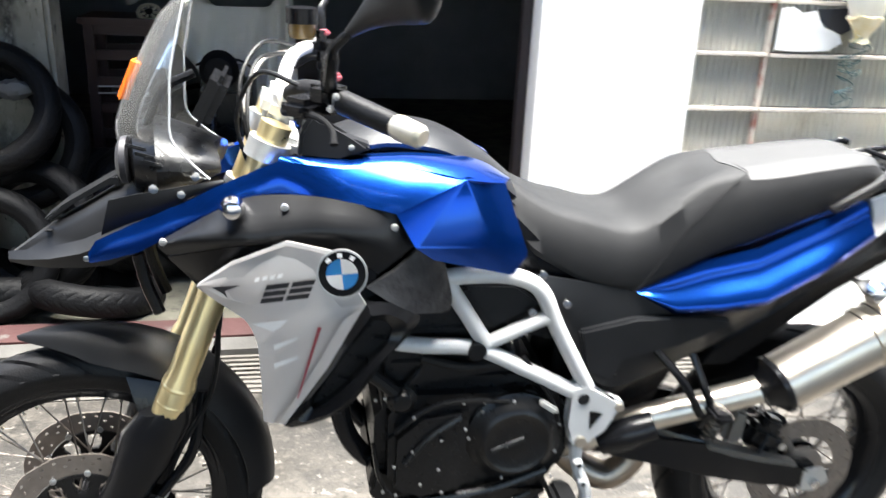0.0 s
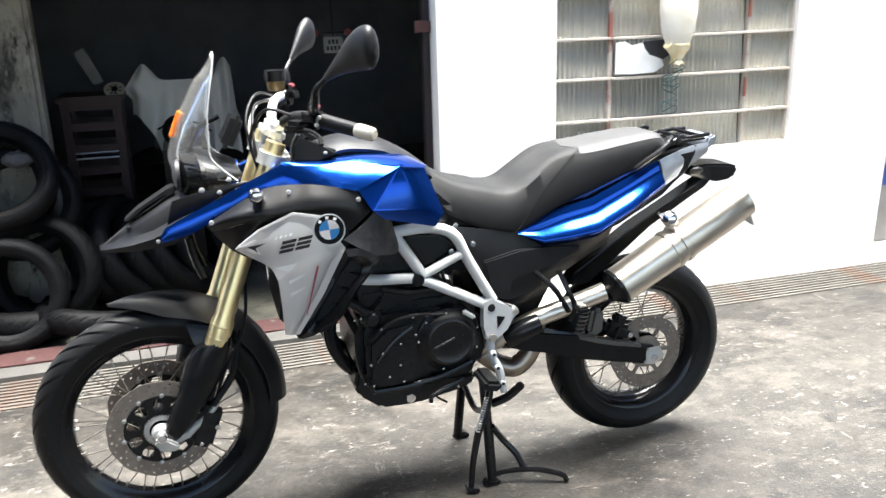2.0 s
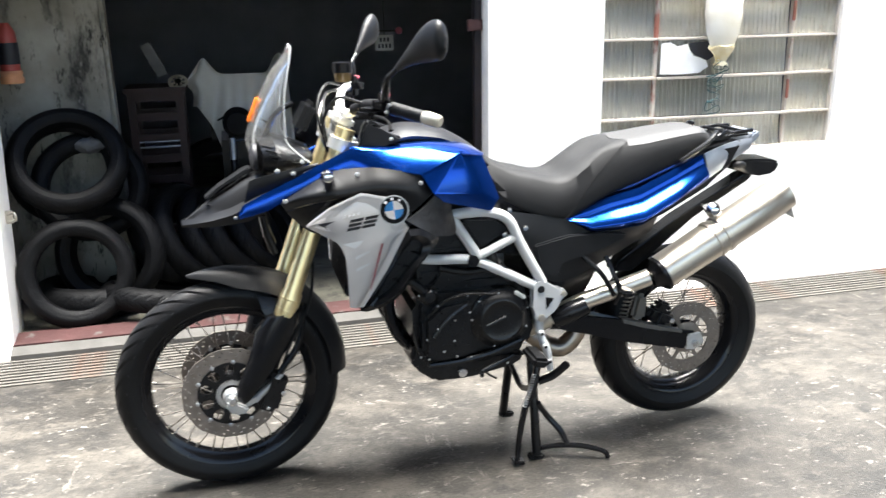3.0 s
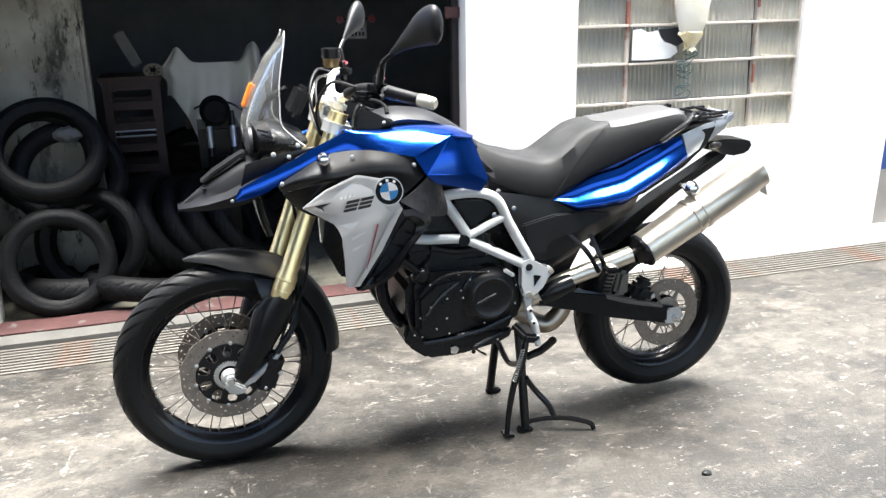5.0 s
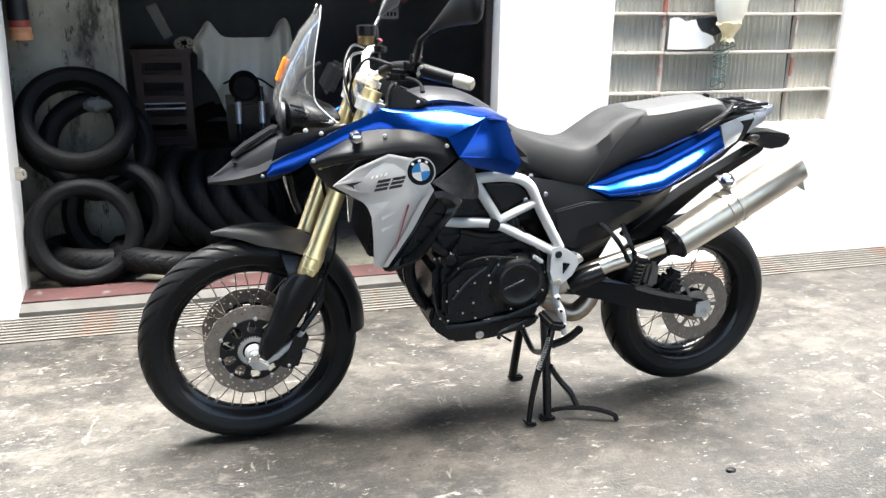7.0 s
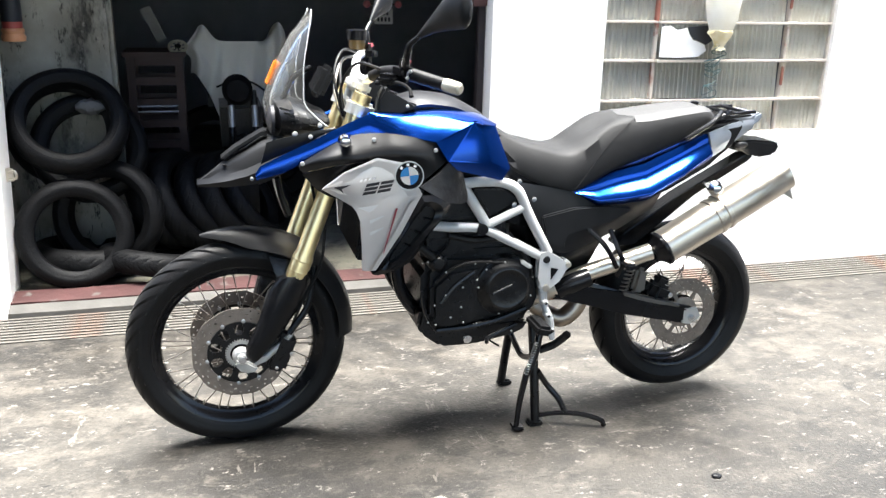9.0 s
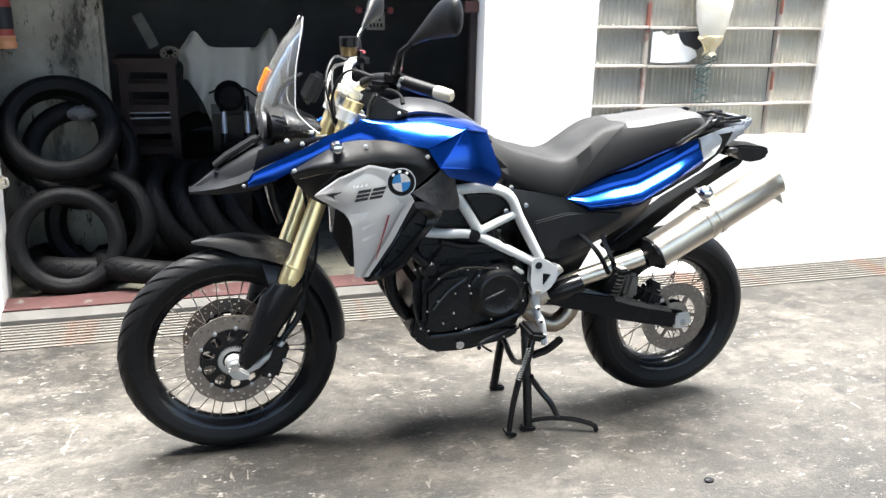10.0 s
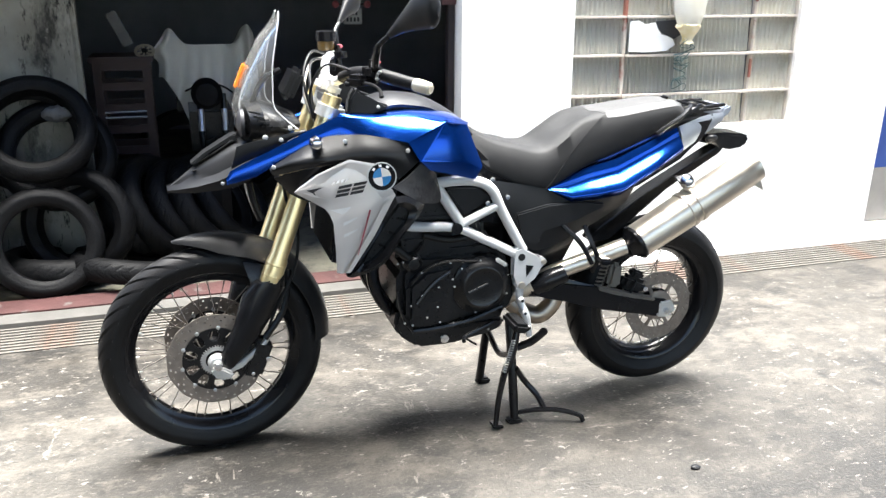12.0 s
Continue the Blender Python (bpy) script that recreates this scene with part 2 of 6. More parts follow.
def spline(pts, n=6):
    """Smooth curve through the points, n steps a span."""
    p = [Vector(q) for q in pts]
    if len(p) < 3:
        return [p[0].lerp(p[-1], i / n) for i in range(n + 1)]
    p = [2 * p[0] - p[1]] + p + [2 * p[-1] - p[-2]]
    out = []
    for i in range(1, len(p) - 2):
        a, b, c, d = p[i - 1:i + 3]
        for k in range(n):
            t = k / n
            out.append(0.5 * ((2 * b) + (c - a) * t + (2 * a - 5 * b + 4 * c - d) * t * t + (3 * b - a - 3 * c + d) * t ** 3))
    return out + [p[-2]]


def grid(bm, rows, closed=False):
    vs = [[bm.verts.new(v) for v in r] for r in rows]
    for a, b in zip(vs, vs[1:]):
        m = len(a)
        for j in range(m if closed else m - 1):
            bm.faces.new((a[j], a[(j + 1) % m], b[(j + 1) % m], b[j]))
    return vs


def loft(rings, bm=None, caps=True):
    bm = bm or bmesh.new()
    vs = grid(bm, rings, True)
    if caps:
        bm.faces.new(vs[0][::-1])
        bm.faces.new(vs[-1])
    return bm


def tube(pts, r, seg=10, n=6, bm=None, smooth=True):
    """Round tube along a curve; r a number or one per point."""
    rs = r if isinstance(r, (list, tuple)) else [r] * len(pts)
    q = spline([(*p, ) for p in pts], n) if smooth else [Vector(p) for p in pts]
    rr = [v.x for v in spline([(a, 0, 0) for a in rs], n)] if smooth else list(rs)
    d0 = (q[1] - q[0]).normalized()
    up = d0.orthogonal().normalized()
    rings = []
    for i, p in enumerate(q):
        d = (q[min(i + 1, len(q) - 1)] - q[max(i - 1, 0)]).normalized()
        up = (up - d * up.dot(d)).normalized()
        side = d.cross(up)
        rings.append([p + (up * math.cos(2 * math.pi * k / seg) + side * math.sin(2 * math.pi * k / seg)) * rr[i] for k in range(seg)])
    return loft(rings, bm)


def skin(a, b, thick=0.006, bulge=0.0, n=6, m=8, out=(0, -1, 0), flat=False):
    """Curved panel between two edge curves, swollen outwards, with thickness."""
    bm = bmesh.new()
    ra, rb = (([Vector(p).lerp(Vector(q), k / n) for p, q in zip(r, r[1:]) for k in range(n)] + [Vector(r[-1])]) if flat else spline(r, n) for r in (a, b))
    out = Vector(out)
    rows = [[p.lerp(q, k / m) + out * bulge * math.sin(math.pi * k / m) for k in range(m + 1)] for p, q in zip(ra, rb)]
    grid(bm, rows)
    bmesh.ops.recalc_face_normals(bm, faces=bm.faces)
    if sum((f.normal.dot(out) * f.calc_area() for f in bm.faces)) < 0:
        bmesh.ops.reverse_faces(bm, faces=bm.faces)
    bmesh.ops.solidify(bm, geom=bm.faces[:], thickness=thick)
    return bm


def ridge_skin(a, mid, b, thick=0.008, n=5, m=5, soft=True):
    """Panel through three edge curves, with the middle one as its ridge."""
    bm = bmesh.new()
    ra, rm, rb = spline(a, n), spline(mid, n), spline(b, n)
    if soft:
        rows = [spline([p, q, r], m) for p, q, r in zip(ra, rm, rb)]
    else:
        rows = [[p.lerp(q, k / m) for k in range(m)] + [q.lerp(r, k / m) for k in range(m + 1)] for p, q, r in zip(ra, rm, rb)]
    grid(bm, rows)
    bmesh.ops.recalc_face_normals(bm, faces=bm.faces)
    if sum(f.normal.y * f.calc_area() for f in bm.faces) > 0:
        bmesh.ops.reverse_faces(bm, faces=bm.faces)
    bmesh.ops.solidify(bm, geom=bm.faces[:], thickness=thick)
    return bm


def prism(outline, y0, y1, bevel=0.006, seg=2, bm=None):
    """Solid from a side outline (x, z), from y0 to y1, with rounded edges."""
    new_bm = bmesh.new()
    lo = [new_bm.verts.new((x, y0, z)) for x, z in outline]
    hi = [new_bm.verts.new((x, y1, z)) for x, z in outline]
    k = len(outline)
    new_bm.faces.new(lo)
    new_bm.faces.new(hi[::-1])
    for i in range(k):
        new_bm.faces.new((lo[i], hi[i], hi[(i + 1) % k], lo[(i + 1) % k]))
    if bevel:
        bmesh.ops.bevel(new_bm, geom=new_bm.edges[:], offset=bevel, segments=seg, affect="EDGES", clamp_overlap=True)
    return join(bm, new_bm)


def join(bm, other):
    if bm is None:
        return other
    me = bpy.data.meshes.new("tmp")
    other.to_mesh(me)
    other.free()
    bm.from_mesh(me)
    bpy.data.meshes.remove(me)
    return bm


def block(centre, size, bevel=0.004, turn=None, bm=None, seg=2):
    b = bmesh.new()
    bmesh.ops.create_cube(b, size=1.0)
    bmesh.ops.scale(b, vec=size, verts=b.verts)
    if bevel:
        bmesh.ops.bevel(b, geom=b.edges[:], offset=bevel, segments=seg, affect="EDGES", clamp_overlap=True)
    m = Matrix.Translation(centre) @ (turn or Matrix())
    bmesh.ops.transform(b, matrix=m, verts=b.verts)
    return join(bm, b)


def lathe(profile, n=32, centre=(0, 0, 0), axis="Y", closed=True, bm=None, m=None):
    """Turned body: profile of (radius, along)."""
    b = bmesh.new()
    rows = []
    for k in range(n):
        a = 2 * math.pi * k / n
        rows.append([Vector((r * math.cos(a), y, r * math.sin(a))) for r, y in profile])
    vs = [[b.verts.new(v) for v in r] for r in rows]
    cnt = len(profile)
    for k in range(n):
        p, q = vs[k], vs[(k + 1) % n]
        for j in range(cnt if closed else cnt - 1):
            b.faces.new((p[j], p[(j + 1) % cnt], q[(j + 1) % cnt], q[j]))
    bmesh.ops.remove_doubles(b, verts=b.verts, dist=1e-5)
    if axis == "Z":
        bmesh.ops.rotate(b, cent=(0, 0, 0), matrix=Matrix.Rotation(radians(90), 3, "X"), verts=b.verts)
    if axis == "X":
        bmesh.ops.rotate(b, cent=(0, 0, 0), matrix=Matrix.Rotation(radians(-90), 3, "Z"), verts=b.verts)
    bmesh.ops.transform(b, matrix=Matrix.Translation(centre) @ (m or Matrix()), verts=b.verts)
    return join(bm, b)


def rod(a, b, r, seg=8, bm=None):
    return tube([a, b], r, seg, 1, bm, smooth=False)


# ---- the yard and the workshop ----
WY, WT = 1.35, 0.2          # front face of the wall, its thickness
JAMB_L, JAMB_R = -0.975, 1.29
WIN = (1.885, 3.24, 0.735, 2.06)
DOOR_X = 3.895


def structure(name, bm, material, label, category):
    return tagged(part(name, bm, material), label, category, kind="structure")


def ground():
    bm = bmesh.new()
    rows = []
    ys = [-60, -12, -6, -4, -3] + [-2.5 + 0.1 * i for i in range(35)] + [0.975]
    xs = [-60, -12, -6, -4] + [-3 + 0.15 * i for i in range(60)] + [8, 12, 60]
    for y in ys:
        rows.append([Vector((x, y, 0.006 * noise.noise((x * 0.8, y * 0.8, 3)) * min(1, max(0, (0.9 - y) * 3)) * (abs(x) < 10))) for x in xs])
    grid(bm, rows)
    return structure("ground", bm, FLOOR, "worn grey stained concrete yard floor with pale splashes", "ground")


ground()

# drain along the wall: a pit with long bars over it
D0, D1 = 0.975, 1.27
bm = prism([(-8, -0.12), (10, -0.12), (10, -0.10), (-8, -0.10)], D0, D1 + 0.02, 0)
bm = prism([(-8, -0.12), (10, -0.12), (10, -0.0015), (-8, -0.0015)], D0 - 0.05, D0, 0, bm=bm)
structure("drain_channel", bm, PIT, "dirty concrete drain channel at the foot of the wall", "drain")
grating = tagged(new("drain_grating"), "long worn metal grating with rust patches over a drain", "grating", kind="structure")
bar_me = finish("grating_bar", prism([(-6, -0.008), (8, -0.008), (8, 0.0), (-6, 0.0)], -0.007, 0.007, 0.0015, 1), GRATE)
for i in range(9):
    ob = new("grating_bar", bar_me)
    ob.parent, ob.location = grating, (0, D0 + 0.018 + i * 0.0325, 0.003)
cross_me = finish("cross_bar", block((0, (D0 + D1) / 2, -0.03), (0.012, D1 - D0, 0.018), 0), GRATE)
for i in range(28):
    ob = new("cross_bar", cross_me)
    ob.parent, ob.location = grating, (-5.5 + i * 0.5, 0, 0)

# wall with the garage opening, window opening and door opening
H = 2.5
bm = prism([(JAMB_R, -0.1), (WIN[0], -0.1), (WIN[0], H), (JAMB_R, H)], WY, WY + WT, 0)
prism([(WIN[0], -0.1), (WIN[1], -0.1), (WIN[1], WIN[2]), (WIN[0], WIN[2])], WY, WY + WT, 0, bm=bm)
prism([(WIN[0], WIN[3]), (WIN[1], WIN[3]), (WIN[1], H), (WIN[0], H)], WY, WY + WT, 0, bm=bm)
prism([(WIN[1], -0.1), (DOOR_X - 0.05, -0.1), (DOOR_X - 0.05, 0.055), (DOOR_X, 0.055), (DOOR_X + 0.080, H), (WIN[1], H)], WY, WY + WT, 0, bm=bm)
prism([(DOOR_X + 0.099, 2.15), (DOOR_X + 0.9, 2.15), (DOOR_X + 0.9, H), (DOOR_X + 0.269, H)], WY, WY + WT, 0, bm=bm)
prism([(DOOR_X - 0.05, -0.1), (DOOR_X + 0.9, -0.1), (DOOR_X + 0.9, 0.055), (DOOR_X - 0.05, 0.055)], WY, WY + WT, 0, bm=bm)
prism([(DOOR_X + 0.9, -0.1), (9, -0.1), (9, H), (DOOR_X + 0.9, H)], WY, WY + WT, 0, bm=bm)
structure("wall_north", bm, WALL, "white painted masonry wall with a steel window", "wall")
bm = prism([(-9, -0.1), (JAMB_L, -0.1), (JAMB_L + 0.055, 1.2), (JAMB_L + 0.08, H), (-9, H)], WY, WY + WT, 0)
# unseen lintel, set low to keep daylight out of the workshop
prism([(JAMB_L + 0.085, 1.85), (JAMB_R, 1.85), (JAMB_R, H), (JAMB_L + 0.085, H)], WY, WY + WT, 0, bm=bm)
structure("wall_north_garage", bm, WALL, "white painted wall beside the garage opening, with an unseen lintel added above", "wall")
# sloped white foot of the wall
bm = bmesh.new()
for x0, x1 in ((JAMB_R, 9.0), (-9.0, JAMB_L)):
    sec = [(D1, -0.02), (D1 + 0.004, 0.008), (WY - 0.02, 0.042), (WY - 0.003, 0.046), (WY - 0.003, -0.02)]
    n = 40
    loft([[Vector((x0 + (x1 - x0) * i / n, y, z + 0.002 * noise.noise((i * 1.7, y, 1)))) for y, z in sec] for i in range(n + 1)], bm)
structure("wall_foot", bm, WALL, "white cement skirting sloping to the drain", "trim")
# threshold of the garage
bm = bmesh.new()
loft([[Vector((x, y, z + 0.003 * noise.noise((x * 4, y * 9, 5)))) for y, z in ((D1, -0.05), (D1 + 0.003, 0.02), (WY - 0.02, 0.042), (WY - 0.015, -0.05))] for x in np.linspace(JAMB_L, JAMB_R, 30)], bm)
structure("threshold_cement", bm, SILLGREY, "worn pale cement strip before the garage", "threshold")
bm = bmesh.new()
loft([[Vector((x, y, z + 0.003 * noise.noise((x * 4, y * 9, 9)))) for y, z in ((WY - 0.014, -0.05), (WY - 0.012, 0.046), (WY + 0.085, 0.07), (WY + 0.1, -0.05))] for x in np.linspace(JAMB_L + 0.001, JAMB_R - 0.001, 30)], bm)
structure("threshold_red", bm, SILLRED, "threshold strip painted red and worn", "threshold")

# workshop room
structure("workshop_floor", prism([(-3, -0.1), (4.5, -0.1), (4.5, 0.05), (-3, 0.05)], WY + 0.101, 6.2, 0), SHOPFLOOR, "dark oily workshop floor", "floor")
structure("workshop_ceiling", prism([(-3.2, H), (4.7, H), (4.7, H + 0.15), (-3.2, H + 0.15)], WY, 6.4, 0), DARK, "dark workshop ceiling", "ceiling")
structure("wall_workshop_back", prism([(-3.2, -0.1), (4.7, -0.1), (4.7, H), (-3.2, H)], 6.2, 6.4, 0), DARK, "dark back wall of the workshop", "wall")
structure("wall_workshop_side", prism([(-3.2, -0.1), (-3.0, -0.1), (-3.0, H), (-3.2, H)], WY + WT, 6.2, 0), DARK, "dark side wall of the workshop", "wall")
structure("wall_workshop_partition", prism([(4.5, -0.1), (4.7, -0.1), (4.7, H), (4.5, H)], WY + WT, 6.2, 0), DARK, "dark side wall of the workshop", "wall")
structure("pier", prism([(-3.0, 0.05), (-0.5, 0.05), (-0.5, H), (-3.0, H)], 1.98, 2.2, 0.012), GRIME, "grimy stained plaster pier inside the garage", "wall")
structure("pier_edge", prism([(-0.5, 0.05), (-0.486, 0.05), (-0.486, H), (-0.5, H)], 1.976, 1.99, 0.002), GRIME, "thin grimy plaster strip on the pier corner", "trim")

# unseen roof over the back of the yard, added to shade the near floor
structure("yard_roof", prism([(-9.2, 3.0), (9.2, 3.0), (9.2, 3.1), (-9.2, 3.1)], -4.7, -0.78, 0), ROOF, "unseen grey roof added to shade the near side of the yard", "roof")

# unseen walls added behind the camera and at its sides to shape light, reflections
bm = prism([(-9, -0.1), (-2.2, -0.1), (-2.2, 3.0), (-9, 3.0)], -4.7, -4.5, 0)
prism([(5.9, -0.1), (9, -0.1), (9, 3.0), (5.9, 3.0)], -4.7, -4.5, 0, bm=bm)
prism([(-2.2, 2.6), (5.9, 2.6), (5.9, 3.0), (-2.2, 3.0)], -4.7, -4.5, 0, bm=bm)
structure("wall_south", bm, YARD, "unseen dark wall added with a wide gateway to shape the light", "wall")
structure("wall_west", prism([(-9.2, -0.1), (-9, -0.1), (-9, 3.2), (-9.2, 3.2)], -4.7, WY + WT, 0), YARD, "unseen dark wall added to close the yard side", "wall")
structure("wall_east", prism([(9, -0.1), (9.2, -0.1), (9.2, 3.2), (9, 3.2)], -4.7, WY + WT, 0), WALL, "unseen white wall added to close the yard side", "wall")


# ---- motorcycle ----
bike = thing("motorcycle", "blue and silver adventure motorcycle with gold forks on its centre stand", "motorcycle")


def both(name, make, material, label="", parent=None):
    """A part on the left side and its mirror image on the right."""
    for s in (1, -1):
        bm = make()
        if s < 0:
            bmesh.ops.scale(bm, vec=(1, -1, 1), verts=bm.verts)
            bmesh.ops.reverse_faces(bm, faces=bm.faces)
        ob = part(name, bm, material, parent or bike, label)
    return ob


def tyre_mesh(R, Ri, w, tread=True, n=168, slots=28, reach=1.0, depth=0.007):
    h = (R - Ri) / 1.72
    bm = bmesh.new()
    m = 28
    rows = []
    for k in range(n):
        row = []
        for j in range(m + 1):
            b = -2.37 + 4.74 * j / m
            a = 2 * math.pi * (k / n - (1.25 * min(abs(b), 1.3) / slots if tread else 0))
            y, r = w * math.sin(b) * (1.0 if abs(b) < 1.6 else 0.93), R - h + h * math.cos(b)
            if tread and 0.1 < abs(b) < reach and (k / n * slots + (0.0 if b < 0 else 0.5)) % 1.0 < 0.15:
                r -= depth
            row.append(Vector((r * math.cos(a), y, r * math.sin(a))))
        rows.append(row)
    vs = [[bm.verts.new(v) for v in r] for r in rows]
    for k in range(n):
        p, q = vs[k], vs[(k + 1) % n]
        for j in range(m):
            bm.faces.new((p[j], p[j + 1], q[j + 1], q[j]))
        bm.faces.new((p[m], p[0], q[0], q[m]))
    return bm


def disc_mesh(r0, r1, t, n=240):
    """Flat brake ring with drilled holes and a scalloped rim."""
    bm = bmesh.new()
    m = 11
    vs = []
    for k in range(n):
        a = 2 * math.pi * k / n
        edge = r1 - 0.0025 * (0.5 + 0.5 * math.cos(12 * a))
        vs.append([bm.verts.new(((r0 + (edge - r0) * j / m) * math.cos(a), -t / 2, (r0 + (edge - r0) * j / m) * math.sin(a))) for j in range(m + 1)])
    for k in range(n):
        for j in range(m):
            if (k % 15, j) in ((2, 2), (3, 2), (7, 5), (8, 5), (12, 8), (13, 8), (4, 8), (5, 8)):
                continue
            p, q = vs[k], vs[(k + 1) % n]
            bm.faces.new((p[j], p[j + 1], q[j + 1], q[j]))
    ext = bmesh.ops.extrude_face_region(bm, geom=bm.faces[:])
    bmesh.ops.translate(bm, vec=(0, t, 0), verts=[g for g in ext["geom"] if isinstance(g, bmesh.types.BMVert)])
    return bm


def carrier_mesh(r0, r1, t, n=120, m=8):
    """Ring plate with ten windows that holds a brake disc."""
    bm = bmesh.new()
    vs = [[bm.verts.new(((r0 + (r1 - r0) * j / m) * math.cos(2 * math.pi * k / n), -t / 2, (r0 + (r1 - r0) * j / m) * math.sin(2 * math.pi * k / n))) for j in range(m + 1)] for k in range(n)]
    for k in range(n):
        for j in range(m):
            if j in (2, 6) and 4 <= k % 12 <= 8 or j in (3, 4, 5) and 3 <= k % 12 <= 9:
                continue
            p, q = vs[k], vs[(k + 1) % n]
            bm.faces.new((p[j], p[j + 1], q[j + 1], q[j]))
    ext = bmesh.ops.extrude_face_region(bm, geom=bm.faces[:])
    bmesh.ops.translate(bm, vec=(0, t, 0), verts=[g for g in ext["geom"] if isinstance(g, bmesh.types.BMVert)])
    return bm


def wheel(name, at, R, Rr, w, rim_w, hub_r, hub_w, n_spokes, label, tread_slots):
    """Spoked wheel: tyre, rim, hub, spokes, nipples."""
    wh = part(name, lathe([(hub_r * 0.45, -hub_w - 0.02), (hub_r * 0.5, -hub_w), (hub_r, -hub_w), (hub_r, -hub_w + 0.012), (hub_r * 0.6, -hub_w + 0.025), (hub_r * 0.6, hub_w - 0.025), (hub_r, hub_w - 0.012), (hub_r, hub_w), (hub_r * 0.5, hub_w), (hub_r * 0.45, hub_w + 0.02)], 32, closed=False), RIM, bike, label)
    wh.location = at
    part("tyre", tyre_mesh(R, Rr - 0.006, w, True, 480, tread_slots, 1.2 if w < 0.06 else 0.8), RUBBER, wh, "black road tyre with slanted grooves")
    rim = part("rim", lathe([(Rr + 0.006, -rim_w), (Rr + 0.009, -rim_w + 0.006), (Rr - 0.008, -rim_w + 0.012), (Rr - 0.02, -rim_w * 0.35), (Rr - 0.024, 0), (Rr - 0.02, rim_w * 0.35), (Rr - 0.008, rim_w - 0.012), (Rr + 0.009, rim_w - 0.006), (Rr + 0.006, rim_w), (Rr - 0.004, rim_w - 0.002), (Rr - 0.016, rim_w - 0.014), (Rr - 0.031, rim_w * 0.4), (Rr - 0.034, 0), (Rr - 0.031, -rim_w * 0.4), (Rr - 0.016, -rim_w + 0.014), (Rr - 0.004, -rim_w + 0.002)], 96), RIM, wh, "glossy black spoked rim")
    sp = [finish("spoke", rod((hub_r * 0.95, s * (hub_w - 0.006), 0), ((Rr - 0.03) * math.cos(t), s * 0.012, (Rr - 0.03) * math.sin(t)), 0.0019, 6), DISC) for s in (1, -1) for t in (0.55, -0.55)]
    ni = finish("spoke_nipple", rod((Rr - 0.044, 0, 0), (Rr - 0.028, 0, 0), 0.0028, 6), STEEL)
    for k in range(n_spokes):
        a = 2 * math.pi * k / n_spokes
        ob = new("spoke", sp[k % 4])
        ob.parent, ob.rotation_euler = wh, (0, -a, 0)
        nb = new("spoke_nipple", ni)
        nb.parent, nb.rotation_euler = wh, (0, -a - (0.55 if k % 2 == 0 else -0.55), 0)
    return wh


fw = wheel("front_wheel", (0, 0, 0.347), 0.349, 0.272, 0.046, 0.036, 0.05, 0.058, 36, "spoked front wheel with a black rim", 32)
rw = wheel("rear_wheel", (1.578, 0, 0.352), 0.322, 0.224, 0.074, 0.058, 0.06, 0.07, 36, "spoked rear wheel with a black rim", 22)
for s in (-1, 1):
    d = part("brake_disc", disc_mesh(0.106, 0.152, 0.004), DISC, fw, "drilled steel brake disc")
    d.location = (0, s * 0.077, 0)
    for k in range(10):
        a = 2 * math.pi * k / 10
        part("rivet", lathe([(0.0, s * 0.007), (0.004, s * 0.006), (0.0065, s * 0.005), (0.0065, -s * 0.005), (0.0, -s * 0.006)], 12, (0.107 * math.cos(a + 0.2), s * 0.077, 0.107 * math.sin(a + 0.2)), closed=False), BOLT, fw)
    c = part("disc_carrier", carrier_mesh(0.046, 0.104, 0.008), ENGINE, fw, "black disc carrier with oval windows")
    c.location = (0, s * 0.077, 0)
d = part("brake_disc", disc_mesh(0.085, 0.132, 0.005), DISC, rw, "drilled steel brake disc")
d.location = (0, -0.088, 0)
bm = lathe([(0.03, -0.008), (0.056, -0.004), (0.056, 0.004), (0.03, 0.008)], 32)
for k in range(6):
    a = 2 * math.pi * k / 6
    part("carrier_lug", block((0.072 * math.cos(a), -0.087, 0.072 * math.sin(a)), (0.042, 0.006, 0.014), 0.002, Matrix.Rotation(-a, 4, "Y")), DISC, rw)
c = part("disc_carrier", bm, DISC, rw)
c.location = (0, -0.087, 0)
# toothed speed-sensor ring
bm = bmesh.new()
rows = []
for k in range(144):
    a, r = 2 * math.pi * k / 144, 0.05 if k % 4 < 2 else 0.044
    rows.append([Vector((q * math.cos(a), y, q * math.sin(a))) for q, y in ((0.034, -0.002), (r, -0.002), (r, 0.002), (0.034, 0.002))])
grid(bm, rows + rows[:1], True)
bmesh.ops.remove_doubles(bm, verts=bm.verts, dist=1e-6)
o = part("sensor_ring", bm, BOLT, fw, "toothed metal sensor ring")
o.location = (0, -0.088, 0)

# fork: direction of the legs
FD = Vector((0.385, 0, 1)).normalized()


def along(z, y=0.0, dx=0.0):
    """Point of a fork leg's axis at height z."""
    return Vector((0.172 + (z - 0.583) * 0.385 + dx, y, z))


